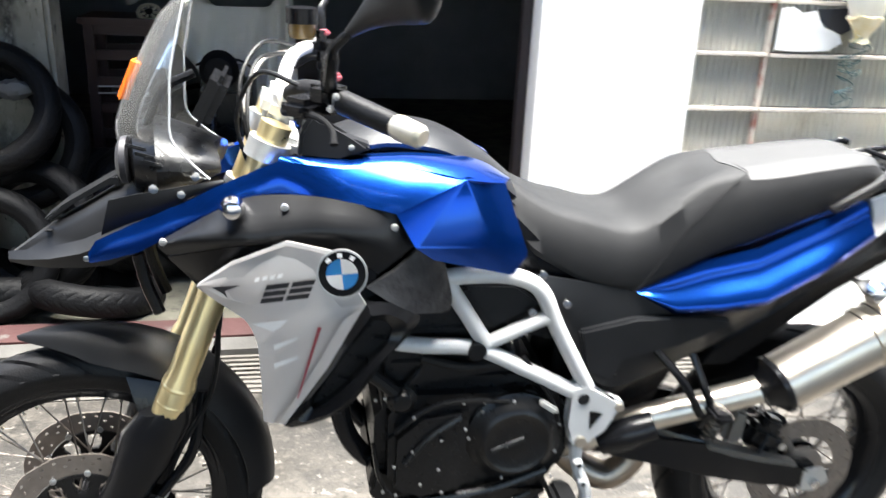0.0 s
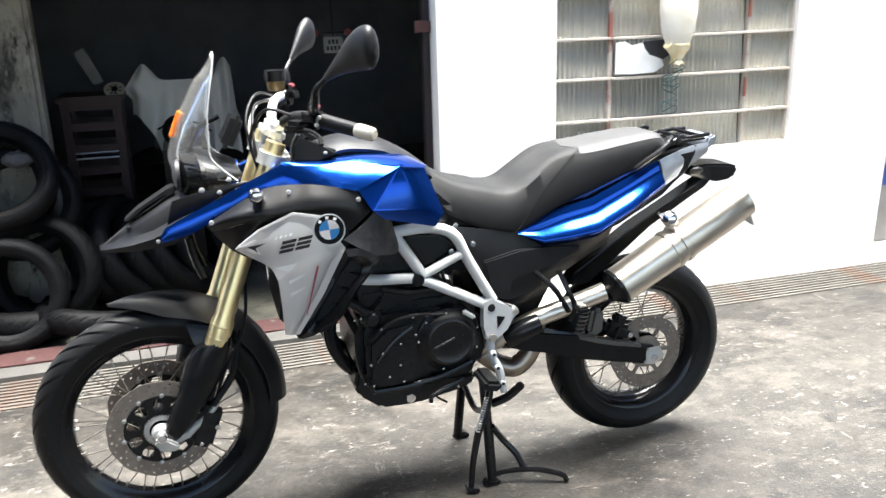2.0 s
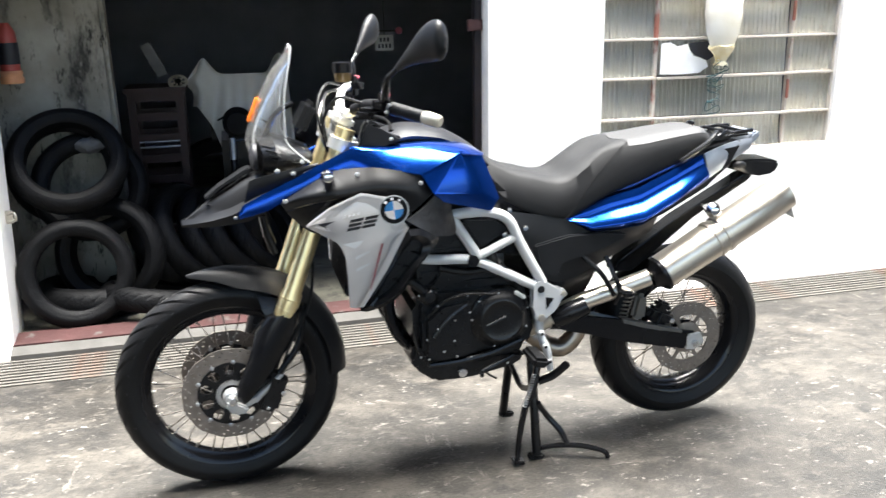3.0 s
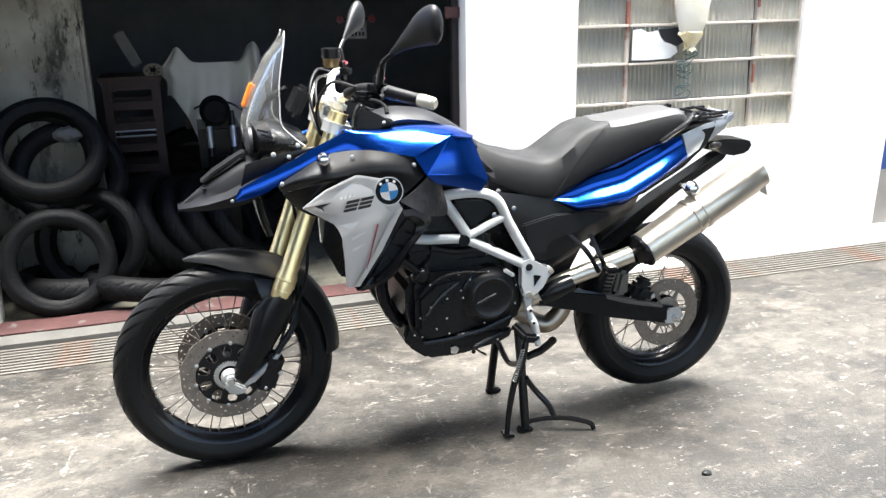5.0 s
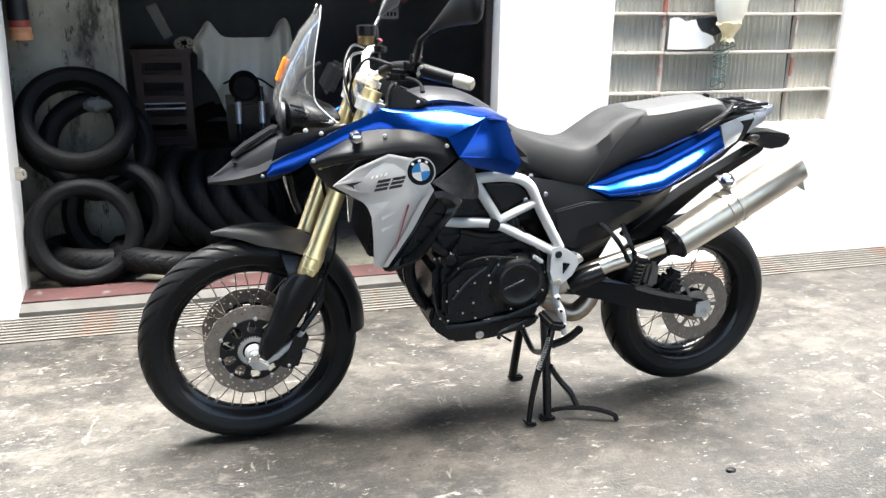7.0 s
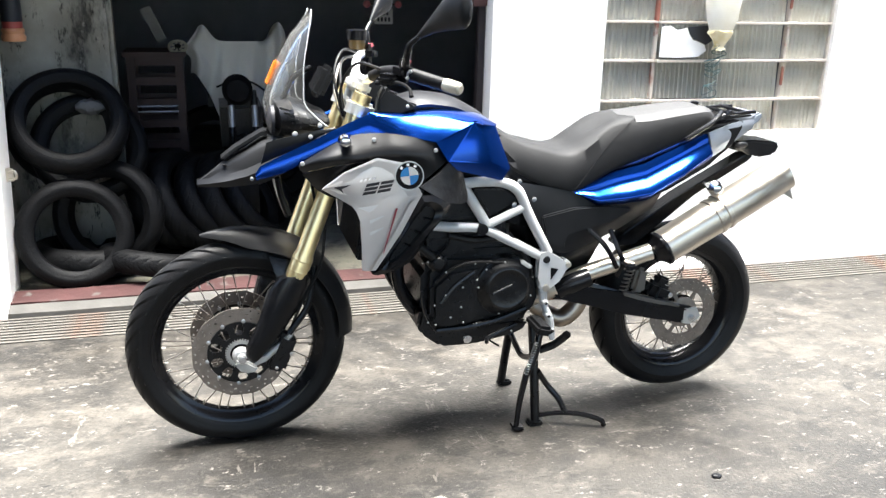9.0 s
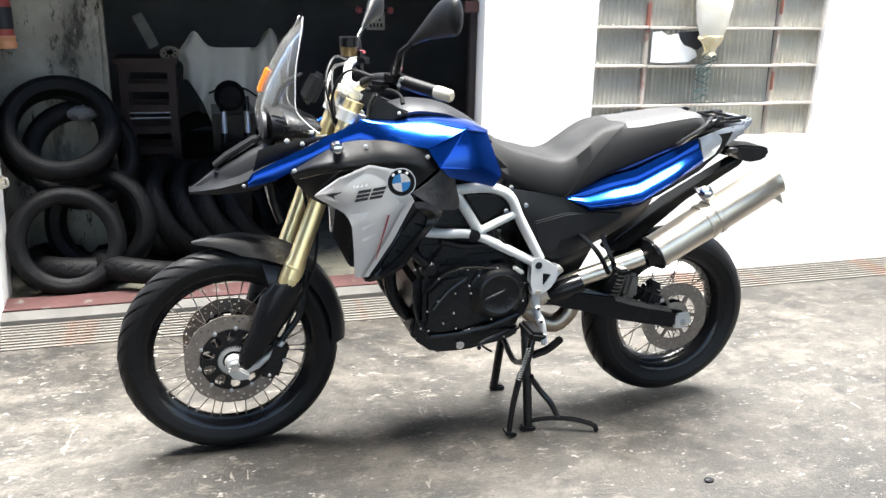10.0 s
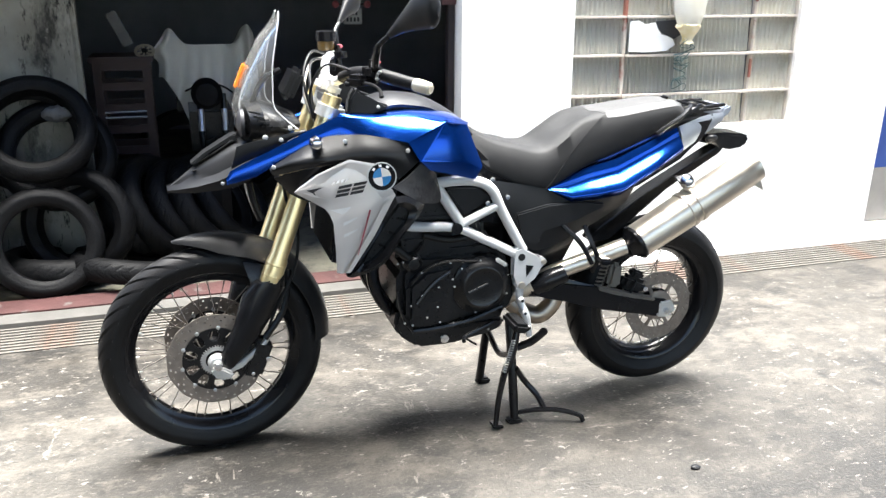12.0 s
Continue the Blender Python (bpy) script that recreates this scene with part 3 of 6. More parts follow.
for s in (-1, 1):
    y = s * 0.105
    side = "left" if s < 0 else "right"
    bm = tube([along(0.565, y), along(0.60, y), along(0.61, y), along(0.665, y), along(0.675, y), along(1.16, y)], [0.027, 0.033, 0.033, 0.032, 0.028, 0.028], 20, 3, smooth=False)
    part("fork_tube", bm, GOLD, bike, "gold anodised fork tube")
    for z in (0.615, 0.65):
        part("fork_ring", tube([along(z, y), along(z + 0.002, y), along(z + 0.006, y), along(z + 0.008, y)], [0.0322, 0.0335, 0.0335, 0.0322], 20, 1, smooth=False), GOLD, bike)
    part("fork_seal", tube([along(0.553, y), along(0.572, y)], [0.019, 0.022], 16, 1, smooth=False), RUBBER, bike)
    part("fork_stanchion", tube([along(0.40, y), along(0.57, y)], 0.0185, 14, 1, smooth=False), CHROME, bike)
    # black lower leg with its guard
    bm = bmesh.new()
    ring = []
    for z, dx, wx, wy in ((0.325, -0.04, 0.024, 0.02), (0.36, -0.038, 0.046, 0.027), (0.41, -0.026, 0.053, 0.03), (0.48, -0.012, 0.06, 0.033), (0.57, -0.012, 0.068, 0.036), (0.61, -0.008, 0.05, 0.03)):
        c = along(z, y * 1.02, dx)
        ring.append([c + Vector((wx * math.cos(2 * math.pi * k / 14), wy * math.sin(2 * math.pi * k / 14), 0.02 * math.cos(2 * math.pi * k / 14) * 0.5)) for k in range(14)])
    loft(ring, bm)
    leg = part("fork_leg", bm, BLACK, bike, "black fork leg guard")
    # axle clamp
    bm = lathe([(0.0, s * 0.022), (0.014, s * 0.022), (0.016, s * 0.016), (0.024, s * 0.014), (0.029, s * 0.006), (0.029, -s * 0.012), (0.0, -s * 0.012)], 24, (0.0, y, 0.345), closed=False)
    block((0.045, y * 1.02, 0.328), (0.1, 0.026, 0.036), 0.012, Matrix.Rotation(radians(-20), 4, "Y"), bm)
    part("axle_clamp", bm, BARE, bike, "bare aluminium axle clamp")
    bm = lathe([(0.0, s * 0.0), (0.013, s * 0.0), (0.013, s * 0.012), (0.0, s * 0.014)], 6, (0.0, y + s * 0.028, 0.347), closed=False)
    part("axle_nut", bm, CHROME, bike)
    part("axle_lug", prism([(-0.022, 0.337), (-0.012, 0.347), (0.016, 0.34), (0.046, 0.318), (0.044, 0.304), (0.022, 0.298), (0.0, 0.302), (-0.016, 0.316)], min(s * 0.12, s * 0.142), max(s * 0.12, s * 0.142), 0.006), BARE, bike, "bare cast lug round the axle")
    # caliper
    bm = block((0.124, s * 0.09, 0.345), (0.066, 0.066, 0.13), 0.014, Matrix.Rotation(radians(22), 4, "Y"))
    block((0.14, s * 0.105, 0.375), (0.03, 0.03, 0.05), 0.008, Matrix.Rotation(radians(22), 4, "Y"), bm)
    block((0.1, s * 0.112, 0.325), (0.026, 0.02, 0.05), 0.006, Matrix.Rotation(radians(22), 4, "Y"), bm)
    cal = part("brake_caliper", bm, ENGINE, bike, "black front brake caliper")
    for bx, by, bz, br in ((0.155, 0.122, 0.345, 0.008), (0.105, 0.123, 0.302, 0.006)):
        part("bolt", lathe([(0.0, 0), (br, 0), (br, s * 0.006), (0.0, s * 0.008)], 8, (bx, s * by, bz), closed=False), CHROME, cal)
    bm = tube([along(0.45, s * 0.1, 0.05), (0.15, s * 0.11, 0.40), (0.075, s * 0.112, 0.338)], [0.006, 0.009, 0.012], 10, 5)
    part("caliper_bracket", bm, BARE, bike, "cast caliper bracket")
    part("brake_hose", tube([(0.15, s * 0.105, 0.40), (0.19, s * 0.10, 0.50), (0.255, s * 0.09, 0.62), (0.275, s * 0.08, 0.74), (0.26, s * 0.06, 0.85)], 0.005, 8, 6), RUBBER, bike)
    # triple clamps
for z, t in ((0.985, 0.03), (1.115, 0.034)):
    bm = bmesh.new()
    for s in (-1, 1):
        b = lathe([(0.024, -t / 2), (0.038, -t / 2), (0.038, t / 2), (0.024, t / 2)], 24, axis="Z", m=Matrix.Rotation(math.atan(0.385), 4, "Y"), centre=along(z, s * 0.105))
        join(bm, b)
    block(along(z, 0, 0.025), (0.07, 0.17, t), 0.01, Matrix.Rotation(math.atan(0.385), 4, "Y"), bm)
    part("fork_clamp", bm, ALU, bike, "silver fork clamp")

# front mudguard
bm = bmesh.new()
rows = []
for i in range(25):
    a = radians(105 - i * 103 / 24)
    wv = 0.004 + 0.076 * min(1, i / 7) ** 0.75 - 0.014 * max(0, (i - 17) / 7)
    R = 0.392 + 0.012 * math.sin(math.pi * i / 24) - 0.017 * max(0, (i - 11) / 13)
    row = []
    for j in range(-6, 7):
        v = j / 6
        rr = R - 0.055 * abs(v) ** 2.2 * min(1, 0.15 + i / 6)
        row.append(Vector((rr * math.cos(a) + 0.0, wv * v, 0.345 + rr * math.sin(a))))
    rows.append(row)
grid(bm, rows)
bmesh.ops.recalc_face_normals(bm, faces=bm.faces)
bmesh.ops.solidify(bm, geom=bm.faces[:], thickness=0.004)
part("front_mudguard", bm, MATGREY, bike, "black plastic front mudguard")
both("mudguard_stay", lambda: skin([(0.1, -0.072, 0.66), (0.22, -0.075, 0.63)], [(0.13, -0.1, 0.56), (0.18, -0.1, 0.56)], 0.006, 0.004), BLACK)
both("mudguard_strut", lambda: tube([(0.24, -0.075, 0.62), (0.215, -0.1, 0.5), (0.15, -0.11, 0.41)], 0.011, 8, 5), BLACK)

# beak
bm = bmesh.new()
rings = []
for x, hw, zt, zs, zb in ((-0.097, 0.012, 0.887, 0.88, 0.875), (-0.06, 0.04, 0.915, 0.888, 0.876), (-0.01, 0.07, 0.952, 0.9, 0.88), (0.05, 0.1, 0.985, 0.92, 0.89), (0.1, 0.118, 1.015, 0.945, 0.9), (0.16, 0.125, 1.035, 0.975, 0.93)):
    rings.append([Vector((x, y, z)) for y, z in ((0, zt), (-hw * 0.35, zt - 0.003), (-hw * 0.5, zt - 0.018), (-hw * 0.6, zs + 0.014), (-hw, zs), (-hw * 0.9, zb), (-hw * 0.4, zb + 0.008), (hw * 0.4, zb + 0.008), (hw * 0.9, zb), (hw, zs), (hw * 0.6, zs + 0.014), (hw * 0.5, zt - 0.018), (hw * 0.35, zt - 0.003))])
loft(rings, bm)
part("beak", bm, MATGREY, bike, "satin dark grey plastic beak", 40)
part("beak_fin", prism([(-0.026, 0.959), (0.013, 0.990), (0.098, 1.040), (0.115, 1.047), (0.117, 1.022), (0.104, 1.024), (0.096, 1.032), (0.033, 0.993), (-0.010, 0.957)], -0.03, 0.03, 0.004), SATIN, bike, "raised grey fin on the beak")
part("beak_slot", block((-0.014, -0.03, 0.942), (0.012, 0.016, 0.004), 0.001), MATT, bike)
both("beak_bolt", lambda: lathe([(0.0, -0.004), (0.006, -0.003), (0.007, 0.003), (0.0, 0.004)], 10, (0.062, -0.103, 0.913), closed=False), CHROME)
both("beak_strut", lambda: tube([(0.14, -0.05, 0.9), (0.15, -0.05, 0.84), (0.17, -0.05, 0.78)], 0.012, 8, 3), BLACK)
both("cowl", lambda: skin([(0.109, -0.11, 1.022), (0.155, -0.12, 1.035), (0.202, -0.127, 1.045), (0.25, -0.134, 1.056), (0.308, -0.138, 1.067)], [(0.09, -0.102, 0.955), (0.138, -0.11, 0.978), (0.19, -0.12, 1.0), (0.24, -0.13, 1.028), (0.306, -0.142, 1.06)], 0.006, 0.003), MATGREY, "dark grey cowl behind the beak")
part("cowl_bolt", lathe([(0.0, -0.004), (0.007, -0.003), (0.008, 0.003), (0.0, 0.004)], 12, (0.235, -0.137, 1.04), closed=False), CHROME, bike)
# headlamp unit
bm = bmesh.new()
rings = []
for x, hw, z0, z1 in ((0.118, 0.05, 1.05, 1.11), (0.135, 0.1, 1.02, 1.135), (0.175, 0.125, 1.01, 1.145), (0.24, 0.118, 1.03, 1.12), (0.28, 0.09, 1.05, 1.1)):
    rings.append([Vector((x + 0.02 * abs(math.cos(a)), hw * math.cos(a), (z0 + z1) / 2 + (z1 - z0) / 2 * math.sin(a))) for a in [2 * math.pi * k / 20 for k in range(20)]])
loft(rings, bm)
lamp = part("headlamp", bm, ENGINE, bike, "black headlamp housing")
both("headlamp_lens", lambda: lathe([(0.0, -0.012), (0.03, -0.008), (0.042, 0.0), (0.042, 0.01), (0.0, 0.01)], 24, (0.128, -0.052, 1.08), axis="X", closed=False), LENS, "", lamp)
for i in range(4):
    part("cooling_rib", block((0.165 + 0.012 * i, -0.127 + 0.003 * i, 1.12 - 0.015 * i), (0.035, 0.008, 0.006), 0.002, Matrix.Rotation(radians(15), 4, "Y")), ENGINE, lamp)

# windscreen
def screen():
    bm = bmesh.new()
    st = ((1.07, 0.12, 0.285, 0.148), (1.10, 0.112, 0.25, 0.135), (1.135, 0.11, 0.222, 0.122), (1.19, 0.128, 0.222, 0.112), (1.25, 0.155, 0.226, 0.102), (1.325, 0.196, 0.242, 0.082), (1.37, 0.222, 0.252, 0.064), (1.398, 0.24, 0.257, 0.045))
    c = spline([(xc, xe, z) for z, xc, xe, w in st], 4)
    ww = [v.x for v in spline([(w, 0, 0) for z, xc, xe, w in st], 4)]
    rows = []
    for p, w in zip(c, ww):
        rows.append([Vector((p.x + (p.y - p.x) * abs(j / 8) ** 1.8, w * j / 8, p.z - 0.035 * (1 - abs(j / 8)) * max(0, (p.z - 1.33) / 0.07))) for j in range(-8, 9)])
    grid(bm, rows)
    bmesh.ops.recalc_face_normals(bm, faces=bm.faces)
    bmesh.ops.solidify(bm, geom=bm.faces[:], thickness=0.004)
    return bm


ws = part("windscreen", screen(), SCREEN, bike, "clear plastic windscreen")
ws.visible_shadow = False
# pale rims imitate the bright glint along the clear screen's edges
for s in (-1, 1):
    edge = [(0.285, 1.07, 0.148), (0.25, 1.10, 0.135), (0.222, 1.135, 0.122), (0.222, 1.19, 0.112), (0.226, 1.25, 0.102), (0.242, 1.325, 0.082), (0.252, 1.37, 0.064), (0.257, 1.398, 0.045)]
    part("screen_edge", tube([(x, s * w, z) for x, z, w in edge], 0.0022, 6, 4), SCREENEDGE, ws)
both("screen_bolt", lambda: lathe([(0.0, -0.004), (0.008, -0.003), (0.009, 0.003), (0.0, 0.004)], 12, (0.19, -0.137, 1.05), closed=False), CHROME)
both("screen_bolt", lambda: lathe([(0.0, -0.004), (0.007, -0.003), (0.008, 0.003), (0.0, 0.004)], 12, (0.262, -0.15, 1.075), closed=False), CHROME)
part("amber_reflector", block((0.138, 0.0, 1.214), (0.01, 0.03, 0.078), 0.004, Matrix.Rotation(radians(24), 4, "Y")), AMBER, bike, "amber marker on the screen edge")
part("instrument_panel", block((0.285, -0.02, 1.19), (0.035, 0.15, 0.1), 0.014, Matrix.Rotation(radians(28), 4, "Y")), BLACK, bike, "black instrument panel")
part("screen_bracket", tube([(0.16, -0.03, 1.12), (0.2, -0.03, 1.2), (0.255, -0.02, 1.23)], 0.008, 8, 5), BLACK, bike)

# bodywork
both("front_panel", lambda: skin([(0.072, -0.130, 0.933), (0.086, -0.130, 0.955), (0.146, -0.132, 0.984), (0.251, -0.138, 1.032), (0.300, -0.147, 1.059), (0.399, -0.160, 1.105), (0.512, -0.168, 1.094), (0.614, -0.166, 1.097), (0.722, -0.192, 1.081)],
     [(0.073, -0.130, 0.914), (0.106, -0.134, 0.921), (0.157, -0.140, 0.936), (0.248, -0.150, 0.987), (0.319, -0.162, 1.016), (0.408, -0.176, 1.050), (0.482, -0.198, 1.048), (0.542, -0.212, 1.040), (0.597, -0.222, 1.029)], 0.008, 0.004, n=4, m=10, flat=True), BLUE, "glossy blue front side panel")


def tank_panel():
    """Faceted panel with a crease running from its upper corner."""
    bm = bmesh.new()
    a, b, c, d, g, f, e, h = (bm.verts.new(q) for q in ((0.597, -0.222, 1.029), (0.635, -0.240, 0.975), (0.722, -0.192, 1.081), (0.668, -0.212, 0.939), (0.777, -0.206, 0.959), (0.853, -0.168, 0.931), (0.823, -0.180, 0.894), (0.804, -0.150, 1.062)))
    for q in ((a, b, c), (b, g, c), (b, d, e, g), (c, g, f, h), (g, e, f)):
        bm.faces.new(q)
    bmesh.ops.recalc_face_normals(bm, faces=bm.faces)
    bmesh.ops.bevel(bm, geom=[q for q in bm.edges if len(q.link_faces) == 2], offset=0.003, segments=2, affect="EDGES")
    bmesh.ops.recalc_face_normals(bm, faces=bm.faces)
    if sum(q.normal.y * q.calc_area() for q in bm.faces) > 0:
        bmesh.ops.reverse_faces(bm, faces=bm.faces)
    bmesh.ops.solidify(bm, geom=bm.faces[:], thickness=0.008)
    return bm


both("tank_panel", tank_panel, BLUE, "glossy blue faceted tank side panel")
both("tank_cover", lambda: skin([(0.399, -0.160, 1.105), (0.512, -0.168, 1.094), (0.614, -0.166, 1.097), (0.722, -0.192, 1.081), (0.804, -0.150, 1.061)], [(0.411, -0.140, 1.107), (0.516, -0.110, 1.104), (0.640, -0.100, 1.108), (0.754, -0.100, 1.096), (0.827, -0.100, 1.057)], 0.006, 0.006, out=(0, -0.4, 1)), BLUE, "glossy blue tank cover")
bm = bmesh.new()
grid(bm, [[Vector((x, 0.108 * j / 6, z - 0.026 * abs(j / 6) ** 2.5)) for j in range(-6, 7)] for x, _, z in spline([(0.490, 0, 1.125), (0.574, 0, 1.150), (0.640, 0, 1.148), (0.703, 0, 1.135), (0.779, 0, 1.095), (0.839, 0, 1.049)], 5)])
bmesh.ops.recalc_face_normals(bm, faces=bm.faces)
bmesh.ops.solidify(bm, geom=bm.faces[:], thickness=0.01)
part("tank_top", bm, GREY, bike, "grey tank top cover")
both("tank_shoulder", lambda: prism([(0.432, 1.104), (0.437, 1.155), (0.458, 1.187), (0.473, 1.175), (0.496, 1.148), (0.525, 1.141), (0.565, 1.127), (0.548, 1.114), (0.505, 1.106)], -0.145, -0.1, 0.008), GREY, "dark grey plastic shoulder before the tank")
both("shoulder_bolt", lambda: lathe([(0.0, -0.003), (0.006, -0.002), (0.007, 0.003), (0.0, 0.003)], 10, (0.525, -0.147, 1.126), closed=False), CHROME)
both("intake_panel", lambda: ridge_skin([(0.2, -0.155, 0.965), (0.258, -0.165, 1.0), (0.308, -0.175, 1.029), (0.36, -0.186, 1.052), (0.456, -0.202, 1.056), (0.541, -0.211, 1.042), (0.6, -0.211, 1.028), (0.64, -0.21, 0.975)],
     [(0.195, -0.165, 0.955), (0.245, -0.195, 0.98), (0.303, -0.22, 0.992), (0.372, -0.232, 0.997), (0.46, -0.24, 1.006), (0.535, -0.238, 0.996), (0.587, -0.228, 0.975), (0.6, -0.222, 0.945)],
     [(0.207, -0.16, 0.938), (0.238, -0.18, 0.948), (0.278, -0.2, 0.961), (0.366, -0.215, 0.975), (0.449, -0.222, 0.97), (0.517, -0.225, 0.95), (0.555, -0.225, 0.93), (0.567, -0.225, 0.92)]), SATIN, "satin dark grey intake panel")
for bx, by, bz in ((0.41, -0.216, 1.04), (0.595, -0.224, 1.005), (0.205, -0.178, 0.968)):
    part("panel_bolt", lathe([(0.0, -0.004), (0.006, -0.003), (0.007, 0.002), (0, 0.002)], 10, (bx, by, bz), closed=False), BOLT, bike)
both("intake_duct", lambda: skin([(0.207, -0.15, 0.93), (0.278, -0.19, 0.955), (0.366, -0.215, 0.975), (0.449, -0.225, 0.98), (0.567, -0.225, 0.94)], [(0.25, -0.15, 0.88), (0.3, -0.18, 0.86), (0.4, -0.2, 0.85), (0.5, -0.22, 0.85), (0.56, -0.225, 0.88)], 0.008, 0.0), BLACK)
both("radiator_shroud", lambda: skin([(0.257, -0.2, 0.894), (0.294, -0.225, 0.876), (0.339, -0.245, 0.851), (0.351, -0.25, 0.834), (0.36, -0.255, 0.808), (0.364, -0.255, 0.737), (0.366, -0.25, 0.653)], [(0.265, -0.205, 0.905), (0.321, -0.235, 0.953), (0.411, -0.255, 0.995), (0.485, -0.265, 0.98), (0.543, -0.275, 0.886), (0.477, -0.265, 0.764), (0.4, -0.25, 0.651)], 0.008, 0.008, flat=True), SILVER, "silver painted radiator shroud with dark lettering")


def deflector():
    """Black duct frame round an open middle."""
    outer = ((0.547, 0.874), (0.6, 0.868), (0.645, 0.835), (0.624, 0.8), (0.575, 0.751), (0.506, 0.663), (0.4, 0.633), (0.47, 0.74))
    inner = ((0.56, 0.842), (0.578, 0.838), (0.593, 0.819), (0.583, 0.79), (0.556, 0.763), (0.492, 0.69), (0.45, 0.674), (0.517, 0.788))

    def at(x, z, d):
        return Vector((x, float(np.interp(x, [0.4, 0.55, 0.645], [-0.243, -0.255, -0.224])) + d, z))
    def ring(loop, d):
        return spline([at(x, z, d) for x, z in loop + loop[:1]], 4)[:-1]
    mid = tuple(((a + c) / 2, (b + d) / 2) for (a, b), (c, d) in zip(outer, inner))
    rows = [ring(outer, 0.05), ring(outer, 0.004), ring(mid, -0.008), ring(inner, 0.004), ring(inner, 0.05)]
    bm = bmesh.new()
    grid(bm, rows + rows[:1], True)
    bmesh.ops.remove_doubles(bm, verts=bm.verts, dist=1e-5)
    return bm


both("air_deflector", deflector, BLACK, "black air deflector frame with an open duct")
both("duct_wall", lambda: prism([(0.54, 0.86), (0.63, 0.83), (0.57, 0.75), (0.5, 0.67), (0.42, 0.65), (0.46, 0.74)], -0.222, -0.205, 0.003), ENGINE)
for k in range(3):
    part("duct_vane", rod((0.5 + 0.03 * k, -0.225, 0.72 + 0.04 * k), (0.53 + 0.03 * k, -0.225, 0.71 + 0.04 * k), 0.004, 6), GREY, bike)
both("knee_panel", lambda: skin([(0.547, -0.235, 0.899), (0.597, -0.23, 0.929), (0.641, -0.215, 0.966)], [(0.636, -0.225, 0.841), (0.707, -0.19, 0.836), (0.693, -0.19, 0.924)], 0.01, 0.008), TEXT, "black textured side panel")
# inner mass: airbox, tank body and radiator
part("airbox", prism([(0.4, 0.93), (0.44, 1.1), (0.6, 1.13), (0.76, 1.09), (0.85, 1.02), (0.88, 0.9), (1.1, 0.83), (1.3, 0.8), (1.2, 0.7), (0.9, 0.72), (0.7, 0.78), (0.5, 0.84)], -0.125, 0.125, 0.03), BLACK, bike, "black inner bodywork")
part("radiator", prism([(0.36, 0.66), (0.40, 0.93), (0.45, 0.92), (0.41, 0.65)], -0.17, 0.17, 0.006), ENGINE, bike, "black radiator")

# emblem, drawn as plain coloured shapes
EM = Matrix.Translation((0.503, -0.272, 0.943)) @ Matrix.Rotation(radians(-8), 4, "Z") @ Matrix.Rotation(radians(-6), 4, "X")
emb = part("emblem", lathe([(0.0, 0.006), (0.039, 0.004), (0.042, 0.0), (0.04, -0.006), (0.0, -0.007)], 40, closed=False, m=EM), MATT, bike, "round black, white and blue emblem")
part("emblem_ring", lathe([(0.0395, -0.0085), (0.0425, -0.0085), (0.0425, -0.003), (0.0395, -0.003)], 40, m=EM), BOLT, emb)
for k, mt in enumerate((WHITE, PALEBLUE, WHITE, PALEBLUE)):
    bm = bmesh.new()
    c = bm.verts.new((0, -0.009, 0))
    arc = [bm.verts.new((0.0265 * math.cos(a), -0.009, 0.0265 * math.sin(a))) for a in np.linspace(k * math.pi / 2 + 0.12, (k + 1) * math.pi / 2 + 0.12, 9)]
    bm.faces.new([c, *arc])
    bmesh.ops.solidify(bm, geom=bm.faces[:], thickness=0.002)
    bmesh.ops.transform(bm, matrix=EM, verts=bm.verts)
    part("emblem_quarter", bm, mt, emb)

for k in range(3):
    a = radians(90 + 38 * (k - 1) + 8)
    bm = block((0.0325 * math.cos(a), -0.0085, 0.0325 * math.sin(a)), (0.008, 0.002, 0.007), 0, Matrix.Rotation(math.pi / 2 - a, 4, "Y"))
    bmesh.ops.transform(bm, matrix=EM, verts=bm.verts)
    part("emblem_mark", bm, WHITE, emb)

# marks on the shroud
def shroud_y(x, z=1.0):
    return (-0.0085 if z < 0.868 else 0.0) + float(np.interp(x, [0.257, 0.294, 0.339, 0.411, 0.485, 0.543], [-0.2, -0.225, -0.245, -0.255, -0.265, -0.275])) - 0.007


shroud = [o for o in bike.children if o.name.startswith("radiator_shroud")][0]


def raised(name, pts, h, inset, material, label=""):
    """Low raised field on the shroud with sloping sides."""
    bm = bmesh.new()
    f = bm.faces.new([bm.verts.new((x, shroud_y(x, z) + 0.001, z)) for x, z in pts])
    f.normal_update()
    if f.normal.y > 0:
        f.normal_flip()
    bmesh.ops.inset_region(bm, faces=bm.faces[:], thickness=inset, depth=h)
    return part(name, bm, material, shroud, label, 20)


def mark(name, pts, material, label="", lift=0.0075):
    bm = bmesh.new()
    f = bm.faces.new([bm.verts.new((x, shroud_y(x, z) - lift, z)) for x, z in pts])
    bmesh.ops.solidify(bm, geom=bm.faces[:], thickness=0.002)
    return part(name, bm, material, shroud, label)


